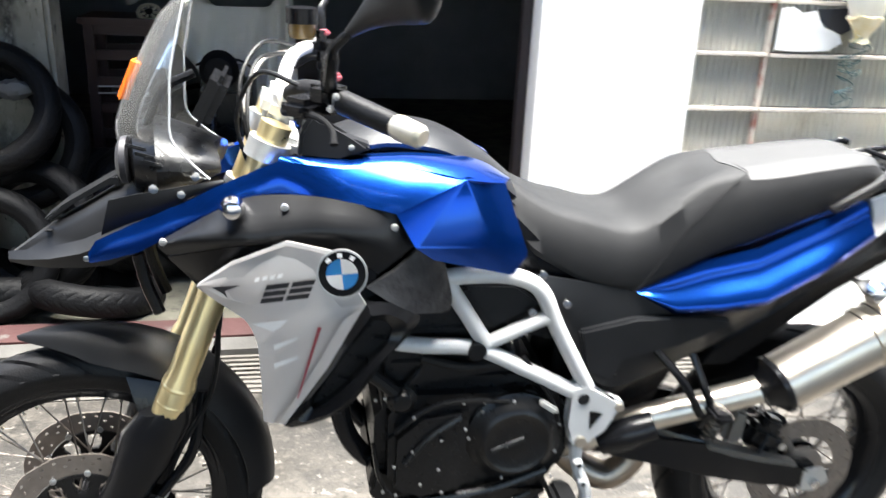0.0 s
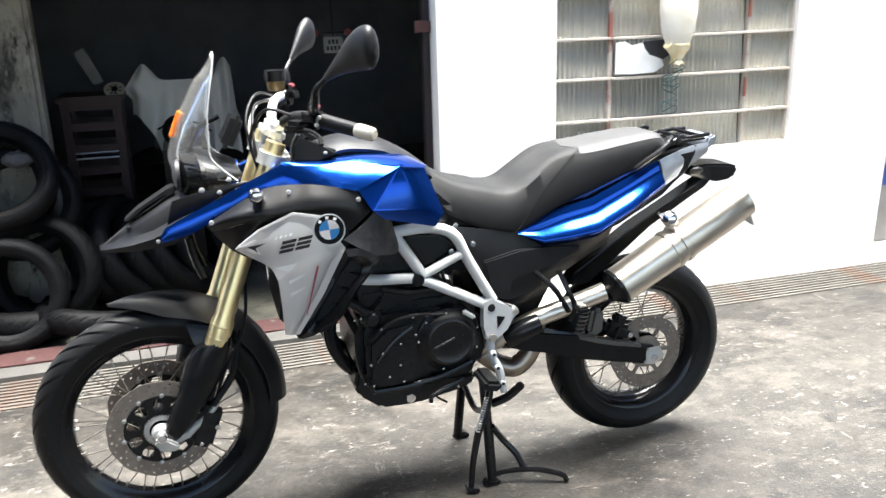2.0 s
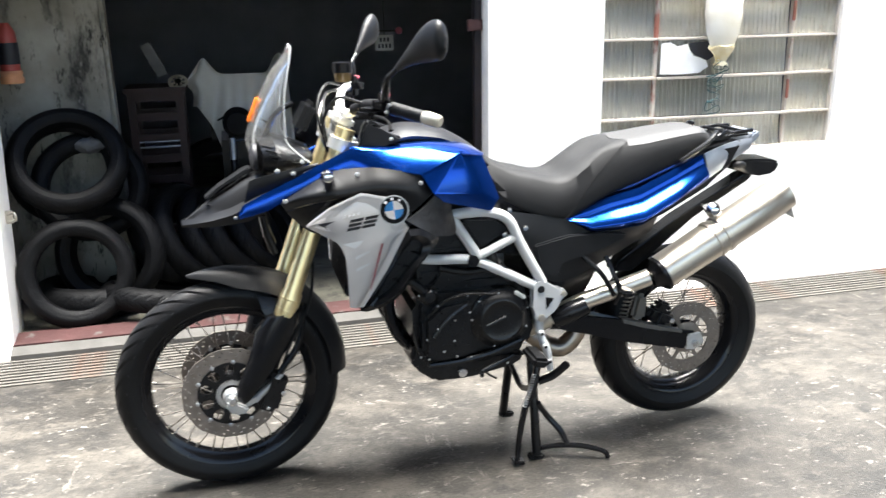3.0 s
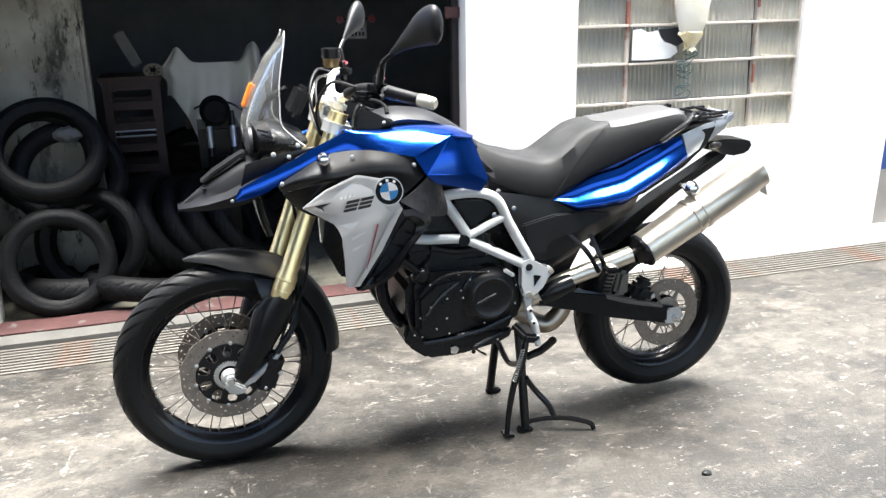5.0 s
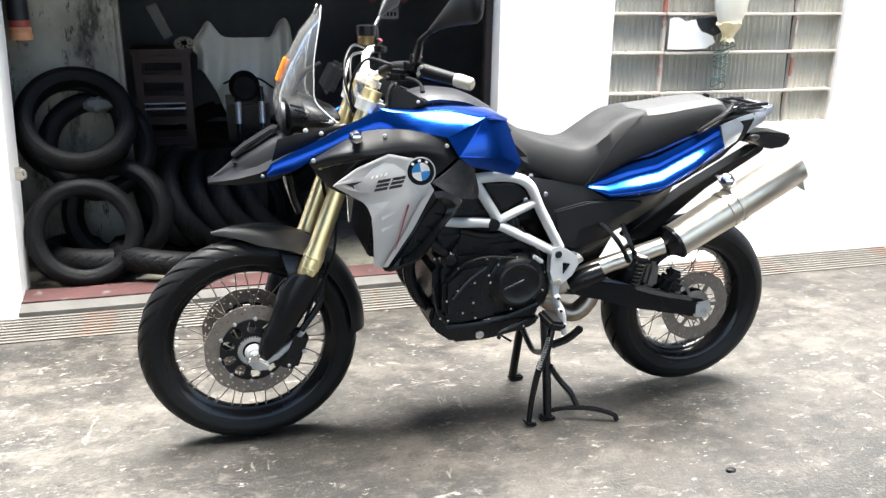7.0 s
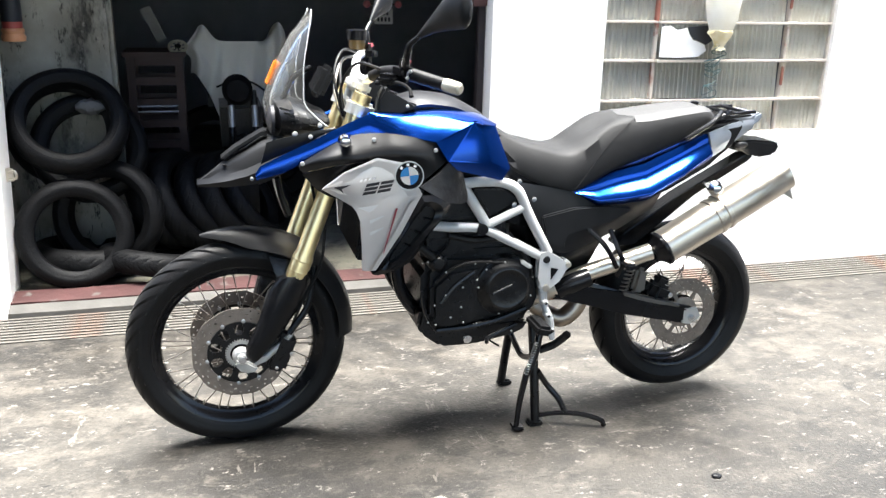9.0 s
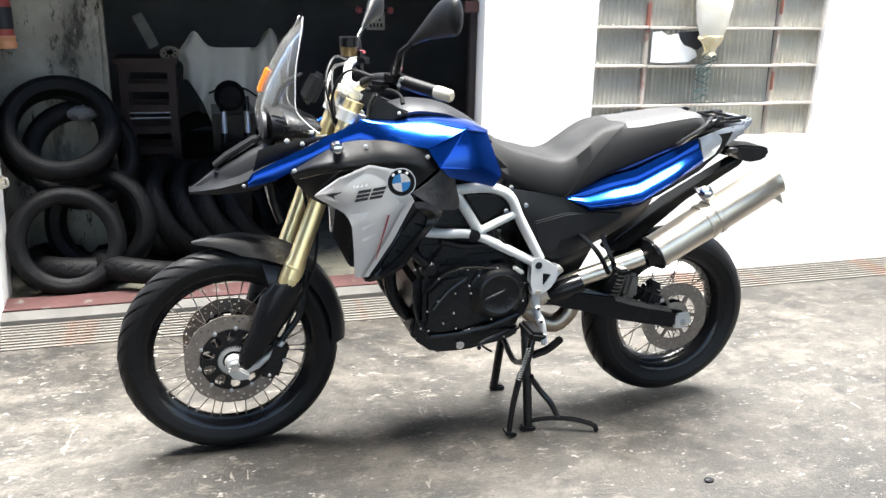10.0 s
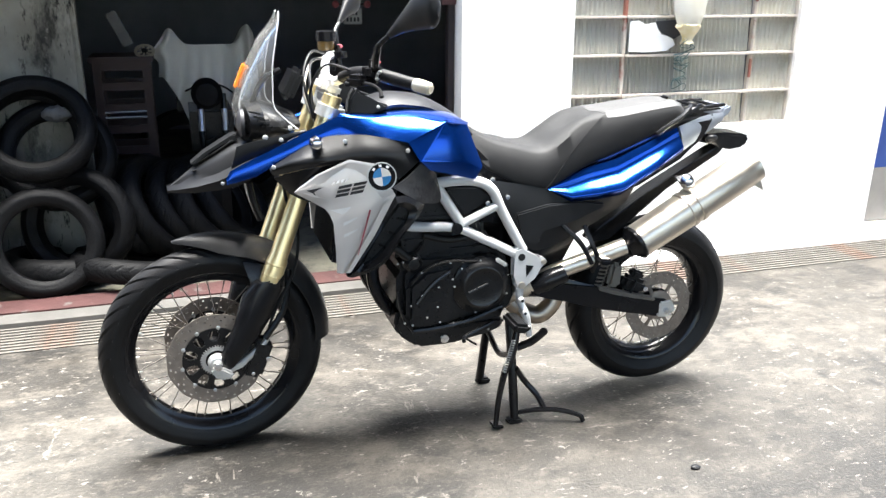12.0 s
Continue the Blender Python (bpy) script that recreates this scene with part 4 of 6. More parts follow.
raised("upper_face", [(0.264, 0.903), (0.321, 0.949), (0.365, 0.97), (0.411, 0.989), (0.45, 0.982), (0.483, 0.974), (0.535, 0.9), (0.538, 0.888), (0.456, 0.871), (0.4, 0.875), (0.357, 0.88), (0.303, 0.888)], 0.006, 0.009, SILVER)
raised("rear_edge", [(0.538, 0.882), (0.477, 0.768), (0.404, 0.656), (0.392, 0.656), (0.456, 0.768), (0.504, 0.862)], 0.006, 0.005, SILVER)
for u0, u1 in ((0.0, 0.47), (0.53, 1.0)):
    for v0, v1 in ((0.0, 0.27), (0.365, 0.635), (0.73, 1.0)):
        mark("model_bar", [(0.366 + u * 0.08 + v * 0.013, 0.887 + u * 0.013 + v * 0.034) for u, v in ((u0, v0), (u1, v0), (u1, v1), (u0, v1))], BADGE, "dark slanted badge bars")
for k in range(4):
    x = 0.358 + 0.0125 * k
    mark("small_bar", [(x, 0.926 + 0.0025 * k), (x + 0.008, 0.928 + 0.0025 * k), (x + 0.0105, 0.936 + 0.0025 * k), (x + 0.0025, 0.934 + 0.0025 * k)], WHITE, "small pale badge bars")
mark("dark_wedge", [(0.287, 0.907), (0.306, 0.899), (0.314, 0.891), (0.309, 0.904), (0.335, 0.919), (0.305, 0.912)], BADGE)
mark("red_line", [(0.425, 0.71), (0.4275, 0.71), (0.468, 0.848), (0.462, 0.848)], RED, "thin red pinstripe", 0.002)
raised("vent_ridge", [(0.351, 0.85), (0.38, 0.854), (0.412, 0.859), (0.4, 0.845), (0.387, 0.836)], 0.006, 0.004, FRAME, "raised pale vent")
for z in (0.801, 0.765):
    raised("vent_slash", [(0.388, z), (0.427, z + 0.021), (0.429, z + 0.027), (0.387, z + 0.01)], 0.006, 0.003, FRAME, "raised pale vent")

# tubular frame
def plate(outline, y0, y1, bevel=0.006):
    return lambda: prism(outline, y0, y1, bevel)


FY = -0.165
both("frame_tube", lambda: tube([(0.69, FY, 0.885), (0.76, FY, 0.89), (0.83, FY, 0.885), (0.885, FY, 0.855), (0.925, FY, 0.775), (1.0, FY, 0.64)], 0.0165, 14, 6), FRAME, "light grey painted frame tube")
both("frame_tube", lambda: tube([(0.70, FY, 0.88), (0.785, FY, 0.745)], 0.0165, 14, 4), FRAME)
both("frame_tube", lambda: tube([(0.785, FY, 0.747), (0.905, FY, 0.8)], 0.014, 14, 4), FRAME)
both("frame_tube", lambda: tube([(0.56, FY + 0.02, 0.755), (0.66, FY, 0.748), (0.765, FY, 0.738), (0.86, FY, 0.692), (0.98, FY, 0.628)], 0.016, 14, 6), FRAME)
both("frame_plug", lambda: lathe([(0.0, -0.022), (0.018, -0.021), (0.02, 0.0), (0.02, 0.02), (0, 0.02)], 18, (0.765, FY, 0.738), closed=False), BLACK)
both("frame_plate", plate([(0.96, 0.65), (0.995, 0.66), (1.02, 0.625), (1.065, 0.618), (1.085, 0.6), (1.07, 0.58), (1.035, 0.55), (1.012, 0.512), (0.99, 0.5), (0.97, 0.515), (0.972, 0.56), (0.965, 0.61)], FY - 0.017, FY + 0.017, 0.008), FRAME, "light grey frame plate")
both("frame_hole", lambda: prism([(1.005, 0.595), (1.035, 0.588), (1.008, 0.55)], FY - 0.019, FY - 0.015, 0.002), BLACK)
both("frame_bolt", lambda: lathe([(0.0, -0.006), (0.012, -0.005), (0.013, 0.0), (0, 0.0)], 12, (0.993, FY - 0.017, 0.524), closed=False), STEEL)
both("frame_bolt", lambda: lathe([(0.0, -0.004), (0.012, -0.003), (0.013, 0.0), (0, 0.0)], 12, (0.99, FY - 0.016, 0.622), closed=False), GREY)
both("frame_bolt", lambda: lathe([(0.0, -0.006), (0.009, -0.005), (0.01, 0.0), (0, 0.0)], 12, (1.068, FY - 0.017, 0.6), closed=False), STEEL)
both("peg_bracket", lambda: tube([(0.99, FY, 0.51), (0.995, FY - 0.005, 0.46), (1.015, FY - 0.01, 0.41), (1.03, FY - 0.01, 0.335)], [0.016, 0.012, 0.014, 0.011], 10, 5), FRAME, "light grey footrest bracket")
both("footrest", lambda: block((0.955, -0.235, 0.415), (0.055, 0.12, 0.032), 0.01, Matrix.Rotation(radians(12), 4, "Y")), RUBBER, "black rubber footrest")

for px, pz in ((0.993, 0.472), (1.006, 0.425), (1.022, 0.37)):
    both("bracket_bolt", lambda: lathe([(0.0, -0.022), (0.006, -0.021), (0.0095, -0.018), (0.012, 0.0), (0.012, 0.012), (0, 0.012)], 14, (px, FY - 0.006, pz), closed=False), FRAME)
    both("bracket_hole", lambda: lathe([(0.0, -0.0235), (0.0055, -0.0225), (0.0055, -0.02), (0, -0.02)], 12, (px, FY - 0.006, pz), closed=False), GREY)

# side cover below the seat
both("side_cover", lambda: skin([(0.866, -0.15, 0.885), (0.992, -0.148, 0.86), (1.105, -0.146, 0.835), (1.25, -0.135, 0.82), (1.45, -0.115, 0.885)], [(0.93, -0.15, 0.8), (0.985, -0.15, 0.69), (1.06, -0.15, 0.63), (1.235, -0.13, 0.684), (1.4, -0.11, 0.76)], 0.01, 0.008), GREY, "dark grey side cover")
both("side_plate", lambda: prism([(0.972, 0.766), (1.088, 0.79), (1.2, 0.788), (1.29, 0.78), (1.281, 0.761), (1.186, 0.729), (1.063, 0.706), (1.055, 0.652), (0.995, 0.675)], -0.168, -0.15, 0.005), GREY, "dark grey cover plate")
both("frame_infill", lambda: prism([(0.74, 0.865), (0.84, 0.86), (0.895, 0.82), (0.8, 0.77)], -0.15, -0.14, 0.004), GREY)
both("cover_bolt", lambda: lathe([(0.0, -0.005), (0.008, -0.004), (0.009, 0.002), (0, 0.002)], 12, (0.888, -0.16, 0.885), closed=False), CHROME)
both("cover_bolt", lambda: lathe([(0.0, -0.005), (0.008, -0.004), (0.009, 0.002), (0, 0.002)], 12, (0.94, -0.165, 0.825), closed=False), CHROME)
both("cover_bolt", lambda: lathe([(0.0, -0.005), (0.008, -0.004), (0.009, 0.002), (0, 0.002)], 12, (0.872, -0.165, 0.81), closed=False), CHROME)

# seat
bm = bmesh.new()
rings = []
ST = ((0.80, 1.075, 0.05, 1.03, 0.09), (0.86, 1.03, 0.09, 0.93, 0.125), (0.92, 1.0, 0.112, 0.89, 0.14), (0.985, 0.983, 0.12, 0.858, 0.148), (1.043, 0.968, 0.125, 0.845, 0.151), (1.095, 0.97, 0.128, 0.842, 0.15), (1.155, 1.008, 0.122, 0.868, 0.147), (1.22, 1.052, 0.112, 0.9, 0.143), (1.28, 1.068, 0.112, 0.921, 0.138), (1.36, 1.074, 0.115, 0.945, 0.13), (1.48, 1.089, 0.108, 0.99, 0.12), (1.585, 1.096, 0.096, 1.04, 0.108), (1.625, 1.072, 0.08, 1.05, 0.095))
for x, zt, wt, zb, wb in ST:
    dip = 0.022 * math.exp(-((x - 1.225) / 0.045) ** 2)
    half = [(0, zt - 0.004 - dip), (wt * 0.45, zt - dip * 0.7), (wt * 0.85, zt - 0.004), (wt, zt - 0.016), (wt + (wb - wt) * 0.4, zt - (zt - zb) * 0.45), (wb, zb + 0.012), (wb - 0.006, zb), (wb * 0.5, zb + 0.01)]
    rings.append([Vector((x, -y, z)) for y, z in half] + [Vector((x, y, z)) for y, z in half[:0:-1]])
sm = [spline([r[k] for r in rings], 5) for k in range(len(rings[0]))]
loft([[c[i] for c in sm] for i in range(len(sm[0]))], bm)
seat = part("seat", bm, SEAT, bike, "black two-level vinyl seat", 50)
# paler top of the pillion seat, flush with the cushion; sheen painted in
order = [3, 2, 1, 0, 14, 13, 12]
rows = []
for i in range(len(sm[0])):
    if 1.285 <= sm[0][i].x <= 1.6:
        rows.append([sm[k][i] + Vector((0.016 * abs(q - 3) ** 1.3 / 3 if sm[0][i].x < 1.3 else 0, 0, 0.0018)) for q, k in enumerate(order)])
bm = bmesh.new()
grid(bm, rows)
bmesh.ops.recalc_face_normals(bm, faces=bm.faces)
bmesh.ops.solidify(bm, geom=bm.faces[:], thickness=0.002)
part("pillion_pad", bm, SEATTOP, seat, "pillion seat top with its sheen painted paler grey", 50)


def on_seat(k, x):
    c = min(sm[k], key=lambda q: abs(q.x - x))
    return (c.x, c.y - 0.0015, c.z + 0.001)


part("seam", tube([on_seat(k, x) for k, x in ((1, 1.315), (2, 1.305), (3, 1.285), (4, 1.2), (5, 1.1), (6, 1.075))], 0.0011, 6, 6), MATT, seat, "stitched seam of the seat")

# tail
TAIL_A = [Vector(q) for q in ((1.086, -0.145, 0.839), (1.157, -0.140, 0.869), (1.227, -0.136, 0.898), (1.340, -0.134, 0.921), (1.475, -0.127, 0.976), (1.572, -0.118, 1.012))]
TAIL_B = [Vector(q) for q in ((1.088, -0.146, 0.835), (1.169, -0.150, 0.791), (1.258, -0.158, 0.795), (1.343, -0.160, 0.805), (1.463, -0.152, 0.865), (1.593, -0.128, 0.930))]


def tail_panel():
    """Steep upper band, a shelf that catches the sky, a ridge and a short undercut."""
    swell = (0.1, 0.6, 0.85, 0.9, 0.8, 0.4)
    rails = [[p.lerp(q, f) + Vector((0, -o * w, 0)) for p, q, w in zip(TAIL_A, TAIL_B, swell)] for f, o in ((0, 0), (0.18, 0.008), (0.34, 0.008), (0.48, 0.022), (0.62, 0.038), (0.74, 0.045), (0.83, 0.04), (1, 0.01))]
    cols = [[p.lerp(q, k / 5) for p, q in zip(r, r[1:]) for k in range(5)] + [r[-1]] for r in rails]
    rows = [spline([c[i] for c in cols], 3) for i in range(len(cols[0]))]
    bm = bmesh.new()
    grid(bm, rows)
    bmesh.ops.recalc_face_normals(bm, faces=bm.faces)
    if sum(f.normal.y * f.calc_area() for f in bm.faces) > 0:
        bmesh.ops.reverse_faces(bm, faces=bm.faces)
    bmesh.ops.solidify(bm, geom=bm.faces[:], thickness=0.008)
    return bm


both("tail_panel", tail_panel, BLUE, "glossy blue tail panel")
both("tail_end", lambda: skin([(1.580, -0.120, 1.015), (1.640, -0.110, 1.033), (1.714, -0.095, 1.049), (1.782, -0.075, 1.052)], [(1.599, -0.122, 0.931), (1.663, -0.108, 0.962), (1.730, -0.090, 0.996), (1.780, -0.072, 1.016)], 0.008, 0.006), TITAN, "pale blue-grey tail end")
part("tail_core", prism([(1.2, 0.8), (1.25, 0.92), (1.57, 1.03), (1.74, 1.05), (1.7, 0.97), (1.6, 0.9), (1.45, 0.82), (1.35, 0.77)], -0.11, 0.11, 0.015), BLACK, bike, "black tail underside")
rack_top = part("luggage_rack", prism([(1.62, 1.052), (1.7, 1.062), (1.775, 1.066), (1.775, 1.06), (1.7, 1.054), (1.62, 1.044)], -0.07, 0.07, 0.002), BLACK, bike, "black rear luggage rack")
for y in (-0.078, 0.078):
    part("rack_rail", tube([(1.6, y, 1.045), (1.66, y, 1.066), (1.73, y, 1.074), (1.785, y * 0.9, 1.076)], 0.0065, 8, 4), BLACK, rack_top)
for x, z in ((1.64, 1.062), (1.69, 1.072), (1.74, 1.077)):
    part("rack_bar", rod((x, -0.08, z), (x, 0.08, z), 0.006, 8), BLACK, rack_top)
part("tail_cap", prism([(1.765, 1.03), (1.785, 1.068), (1.808, 1.074), (1.818, 1.062), (1.8, 1.035)], -0.075, 0.075, 0.006), TITAN, bike, "pale tail end cap")
both("grab_rail", lambda: tube([(1.487, -0.130, 0.997), (1.530, -0.132, 1.023), (1.578, -0.128, 1.049), (1.610, -0.115, 1.069), (1.631, -0.100, 1.082)], 0.0085, 10, 6), BLACK, "black grab rail")
both("rack_hook", lambda: tube([(1.64, -0.115, 1.06), (1.65, -0.118, 1.084), (1.67, -0.11, 1.08)], 0.007, 8, 4), BLACK)
part("plate_holder", prism([(1.74, 0.97), (1.8, 0.975), (1.9, 0.965), (1.915, 0.955), (1.91, 0.935), (1.895, 0.918), (1.83, 0.91), (1.79, 0.93), (1.73, 0.94)], -0.06, 0.06, 0.008), BLACK, bike, "black number plate holder")
both("rear_marker", lambda: lathe([(0.0, -0.008), (0.014, -0.006), (0.022, 0.0), (0.014, 0.006), (0.0, 0.008)], 16, (1.735, -0.09, 0.964), closed=False, m=Matrix.Diagonal((1.1, 1, 0.55, 1))), GREY, "small dark lamp pod")
part("tail_lamp", block((1.775, 0, 1.01), (0.03, 0.1, 0.03), 0.008), RED, bike, "red tail lamp")
both("rear_indicator", lambda: lathe([(0.0, -0.03), (0.018, -0.02), (0.026, 0.0), (0.02, 0.02), (0.006, 0.05), (0.006, 0.07)], 16, (1.585, -0.185, 0.84), closed=False), CHROME, "clear rear indicator")
both("front_indicator", lambda: lathe([(0.0, -0.024), (0.015, -0.016), (0.021, 0.0), (0.016, 0.02), (0.006, 0.05)], 16, (0.325, -0.215, 1.04), closed=False), CHROME, "clear front indicator")

# exhaust
EA, EB = Vector((1.404, -0.185, 0.636)), Vector((1.848, -0.187, 0.883))
ED = (EB - EA).normalized()
up = Vector((0, 1, 0)).cross(ED).normalized()
if up.z < 0:
    up = -up
sidev = Vector((0, 1, 0))


def can_ring(p, ru, rs, n=28):
    return [p + up * ru * math.copysign(abs(math.sin(a)) ** 0.8, math.sin(a)) + sidev * rs * math.copysign(abs(math.cos(a)) ** 0.8, math.cos(a)) for a in [2 * math.pi * k / n for k in range(n)]]


L = (EB - EA).length
muf = part("silencer", loft([can_ring(EA + ED * d, ru, rs) for d, ru, rs in ((0.0, 0.046, 0.048), (0.012, 0.056, 0.06), (0.2, 0.0575, 0.062), (L - 0.045, 0.057, 0.061), (L - 0.042, 0.055, 0.059), (L - 0.004, 0.053, 0.057), (L, 0.048, 0.051), (L - 0.03, 0.04, 0.042))]), STEEL, bike, "brushed steel exhaust silencer")
for d in (0.215, 0.25):
    part("silencer_band", loft([can_ring(EA + ED * q, a, b) for q, a, b in ((d - 0.009, 0.059, 0.0635), (d - 0.007, 0.061, 0.0655), (d + 0.007, 0.061, 0.0655), (d + 0.009, 0.059, 0.0635))]), STEEL, muf)
part("silencer_collar", loft([can_ring(EA + ED * q, a, b) for q, a, b in ((-0.034, 0.031, 0.031), (-0.022, 0.036, 0.038), (-0.006, 0.053, 0.057), (-0.002, 0.0585, 0.0625), (0.006, 0.0592, 0.0635), (0.01, 0.0565, 0.061))]), BLACK, muf, "black silencer front cap")
part("silencer_tip", prism([(1.803, 0.886), (1.829, 0.925), (1.839, 0.881), (1.873, 0.796), (1.815, 0.827), (1.816, 0.849)], -0.222, -0.216, 0.002), STEEL, muf, "steel deflector plate at the outlet")
part("exhaust_pipe", tube([(0.98, -0.08, 0.45), (1.06, -0.12, 0.5), (1.13, -0.15, 0.548), (1.25, -0.175, 0.592), (1.36, -0.195, 0.632)], 0.029, 18, 6), STEEL, bike, "bare steel exhaust pipe")
part("catalyser", tube([(1.18, -0.1, 0.54), (1.165, -0.1, 0.47), (1.145, -0.1, 0.415), (1.1, -0.095, 0.375), (1.05, -0.08, 0.385), (1.0, -0.06, 0.42)], [0.026, 0.028, 0.031, 0.033, 0.032, 0.03], 18, 5), HEATED, bike, "heat-browned exhaust elbow")
part("heat_shield", tube([(1.05, -0.15, 0.5), (1.1, -0.17, 0.53), (1.15, -0.18, 0.552)], [0.03, 0.034, 0.031], 14, 4), BLACK, bike, "black exhaust heat shield")
part("inner_mudguard", prism([(0.95, 0.5), (0.95, 0.75), (1.24, 0.76), (1.24, 0.64), (1.16, 0.58), (1.12, 0.5)], -0.1, 0.1, 0.02), BLACK, bike, "black inner rear mudguard")
for s in (-1, 1):
    part("header_pipe", tube([(0.60, s * 0.06, 0.67), (0.54, s * 0.075, 0.655), (0.51, s * 0.085, 0.59), (0.53, s * 0.085, 0.5), (0.59, s * 0.07, 0.43), (0.7, s * 0.04, 0.4)], 0.021, 14, 6), RIM, bike, "glossy dark header pipe")
part("hanger", tube([(1.14, -0.16, 0.715), (1.19, -0.2, 0.66), (1.235, -0.205, 0.585)], 0.0085, 8, 5), BLACK, bike, "black footrest hanger")
part("hanger", tube([(1.215, -0.17, 0.71), (1.235, -0.2, 0.65), (1.255, -0.205, 0.6), (1.245, -0.19, 0.55)], 0.0085, 8, 5), BLACK, bike)
part("passenger_footrest", block((1.262, -0.23, 0.603), (0.04, 0.06, 0.02), 0.006), BLACK, bike)
# rear mudguard behind the silencer
part("rear_hugger", prism([(1.308, 0.605), (1.337, 0.644), (1.546, 0.778), (1.801, 0.920), (1.830, 0.917), (1.817, 0.897), (1.603, 0.776), (1.468, 0.670), (1.386, 0.601)], -0.035, 0.035, 0.006), BLACK, bike, "black rear mudguard")

# swingarm, shock, rear caliper
both("swingarm", lambda: prism([(1.03, 0.52), (1.13, 0.512), (1.173, 0.51), (1.312, 0.466), (1.42, 0.428), (1.51, 0.402), (1.6, 0.385), (1.612, 0.35), (1.59, 0.322), (1.515, 0.332), (1.46, 0.352), (1.318, 0.385), (1.177, 0.43), (1.1, 0.45), (1.03, 0.46)], -0.142, -0.1, 0.016), RIM, "black swingarm")
both("swingarm_plate", lambda: prism([(1.3, 0.474), (1.36, 0.454), (1.44, 0.43), (1.53, 0.405), (1.53, 0.394), (1.44, 0.416), (1.36, 0.438), (1.3, 0.458)], -0.147, -0.115, 0.004), GRATE, "worn grey plate along the swingarm")
both("chain_adjuster", lambda: prism([(1.545, 0.385), (1.6, 0.39), (1.62, 0.35), (1.585, 0.325), (1.545, 0.33)], -0.143, -0.133, 0.004), ALU, "bare aluminium axle block")
part("rear_axle_nut", lathe([(0.0, -0.012), (0.012, -0.01), (0.013, 0.0), (0, 0)], 6, (1.578, -0.143, 0.352), closed=False), CHROME, bike)
bm = bmesh.new()
pts = [(1.305 + 0.035 * k / 60 + 0.014 * math.cos(k * 0.85), -0.12 + 0.014 * math.sin(k * 0.85), 0.45 + 0.11 * k / 60) for k in range(61)]
tube(pts, 0.0028, 6, 1, bm, smooth=False)
part("shock_spring", bm, GRATE, bike, "bare steel coil spring")
part("reservoir_guard", prism([(1.34, 0.46), (1.36, 0.55), (1.4, 0.54), (1.395, 0.45)], -0.13, -0.1, 0.012), GRATE, bike, "dull metal shock reservoir")
bm = block((1.46, -0.09, 0.45), (0.1, 0.05, 0.055), 0.014, Matrix.Rotation(radians(25), 4, "Y"))
block((1.47, -0.1, 0.49), (0.05, 0.04, 0.03), 0.008, Matrix.Rotation(radians(25), 4, "Y"), bm)
part("rear_caliper", bm, ENGINE, bike, "black rear brake caliper")
part("bolt", lathe([(0.0, -0.006), (0.009, -0.005), (0.01, 0.0), (0, 0)], 10, (1.5, -0.117, 0.435), closed=False), CHROME, bike)
part("brake_line", tube([(1.46, -0.12, 0.47), (1.42, -0.135, 0.42), (1.36, -0.135, 0.43), (1.25, -0.12, 0.47)], 0.0045, 6, 6), RUBBER, bike)

# engine
part("crankcase", prism([(0.575, 0.45), (0.575, 0.6), (0.62, 0.66), (0.9, 0.66), (0.97, 0.6), (0.99, 0.5), (0.96, 0.42), (0.9, 0.38), (0.64, 0.375)], -0.16, 0.16, 0.025), ENGINE, bike, "black engine casing")
part("cylinder_block", prism([(0.58, 0.62), (0.56, 0.84), (0.64, 0.88), (0.83, 0.86), (0.88, 0.66)], -0.14, 0.14, 0.02), ENGINE, bike, "black cylinder block")
for i in range(3):
    part("cylinder_rib", block((0.68, -0.142, 0.7 + 0.035 * i), (0.15, 0.012, 0.012), 0.003), ENGINE, bike)
both("clutch_cover", lambda: lathe([(0.0, -0.026), (0.03, -0.026), (0.06, -0.025), (0.066, -0.028), (0.071, -0.027), (0.08, -0.018), (0.092, -0.008), (0.1, -0.004), (0.104, 0.02), (0, 0.02)], 48, (0.856, -0.165, 0.535), closed=False), ENGINE, "round black engine cover")
both("alternator_cover", lambda: prism([(0.6, 0.44), (0.6, 0.56), (0.66, 0.61), (0.76, 0.62), (0.76, 0.42), (0.66, 0.4)], -0.185, -0.14, 0.016), ENGINE)
part("clutch_bar", rod((0.805, -0.191, 0.520), (0.87, -0.191, 0.546), 0.0045, 8), ENGINE, bike)
for pts in ([(0.615, -0.178, 0.568), (0.670, -0.178, 0.613), (0.745, -0.176, 0.630), (0.843, -0.174, 0.619)], [(0.598, -0.165, 0.632), (0.657, -0.150, 0.680), (0.675, -0.145, 0.735)], [(0.570, -0.175, 0.542), (0.583, -0.180, 0.465), (0.619, -0.180, 0.403)]):
    part("casing_rib", tube(pts, 0.005, 6, 5), ENGINE, bike)
both("cover_rib", lambda: tube([(0.63, -0.188, 0.5), (0.68, -0.19, 0.56), (0.74, -0.188, 0.6)], 0.006, 6, 4), ENGINE)
part("sump_guard", prism([(0.575, 0.47), (0.562, 0.41), (0.58, 0.378), (0.645, 0.328), (0.76, 0.326), (0.9, 0.35), (0.95, 0.372), (0.95, 0.4), (0.7, 0.4), (0.62, 0.46)], -0.15, 0.15, 0.012), ENGINE, bike, "black sump guard")
bolt_me = finish("engine_bolt", lathe([(0.0, -0.004), (0.003, -0.003), (0.0038, 0.0), (0, 0)], 8, closed=False), BOLT)
spots = [(0.856 + 0.095 * math.cos(a), -0.172, 0.535 + 0.095 * math.sin(a)) for a in [0.3 + k * 2 * math.pi / 9 for k in (0, 1, 3, 4, 6, 8)]]
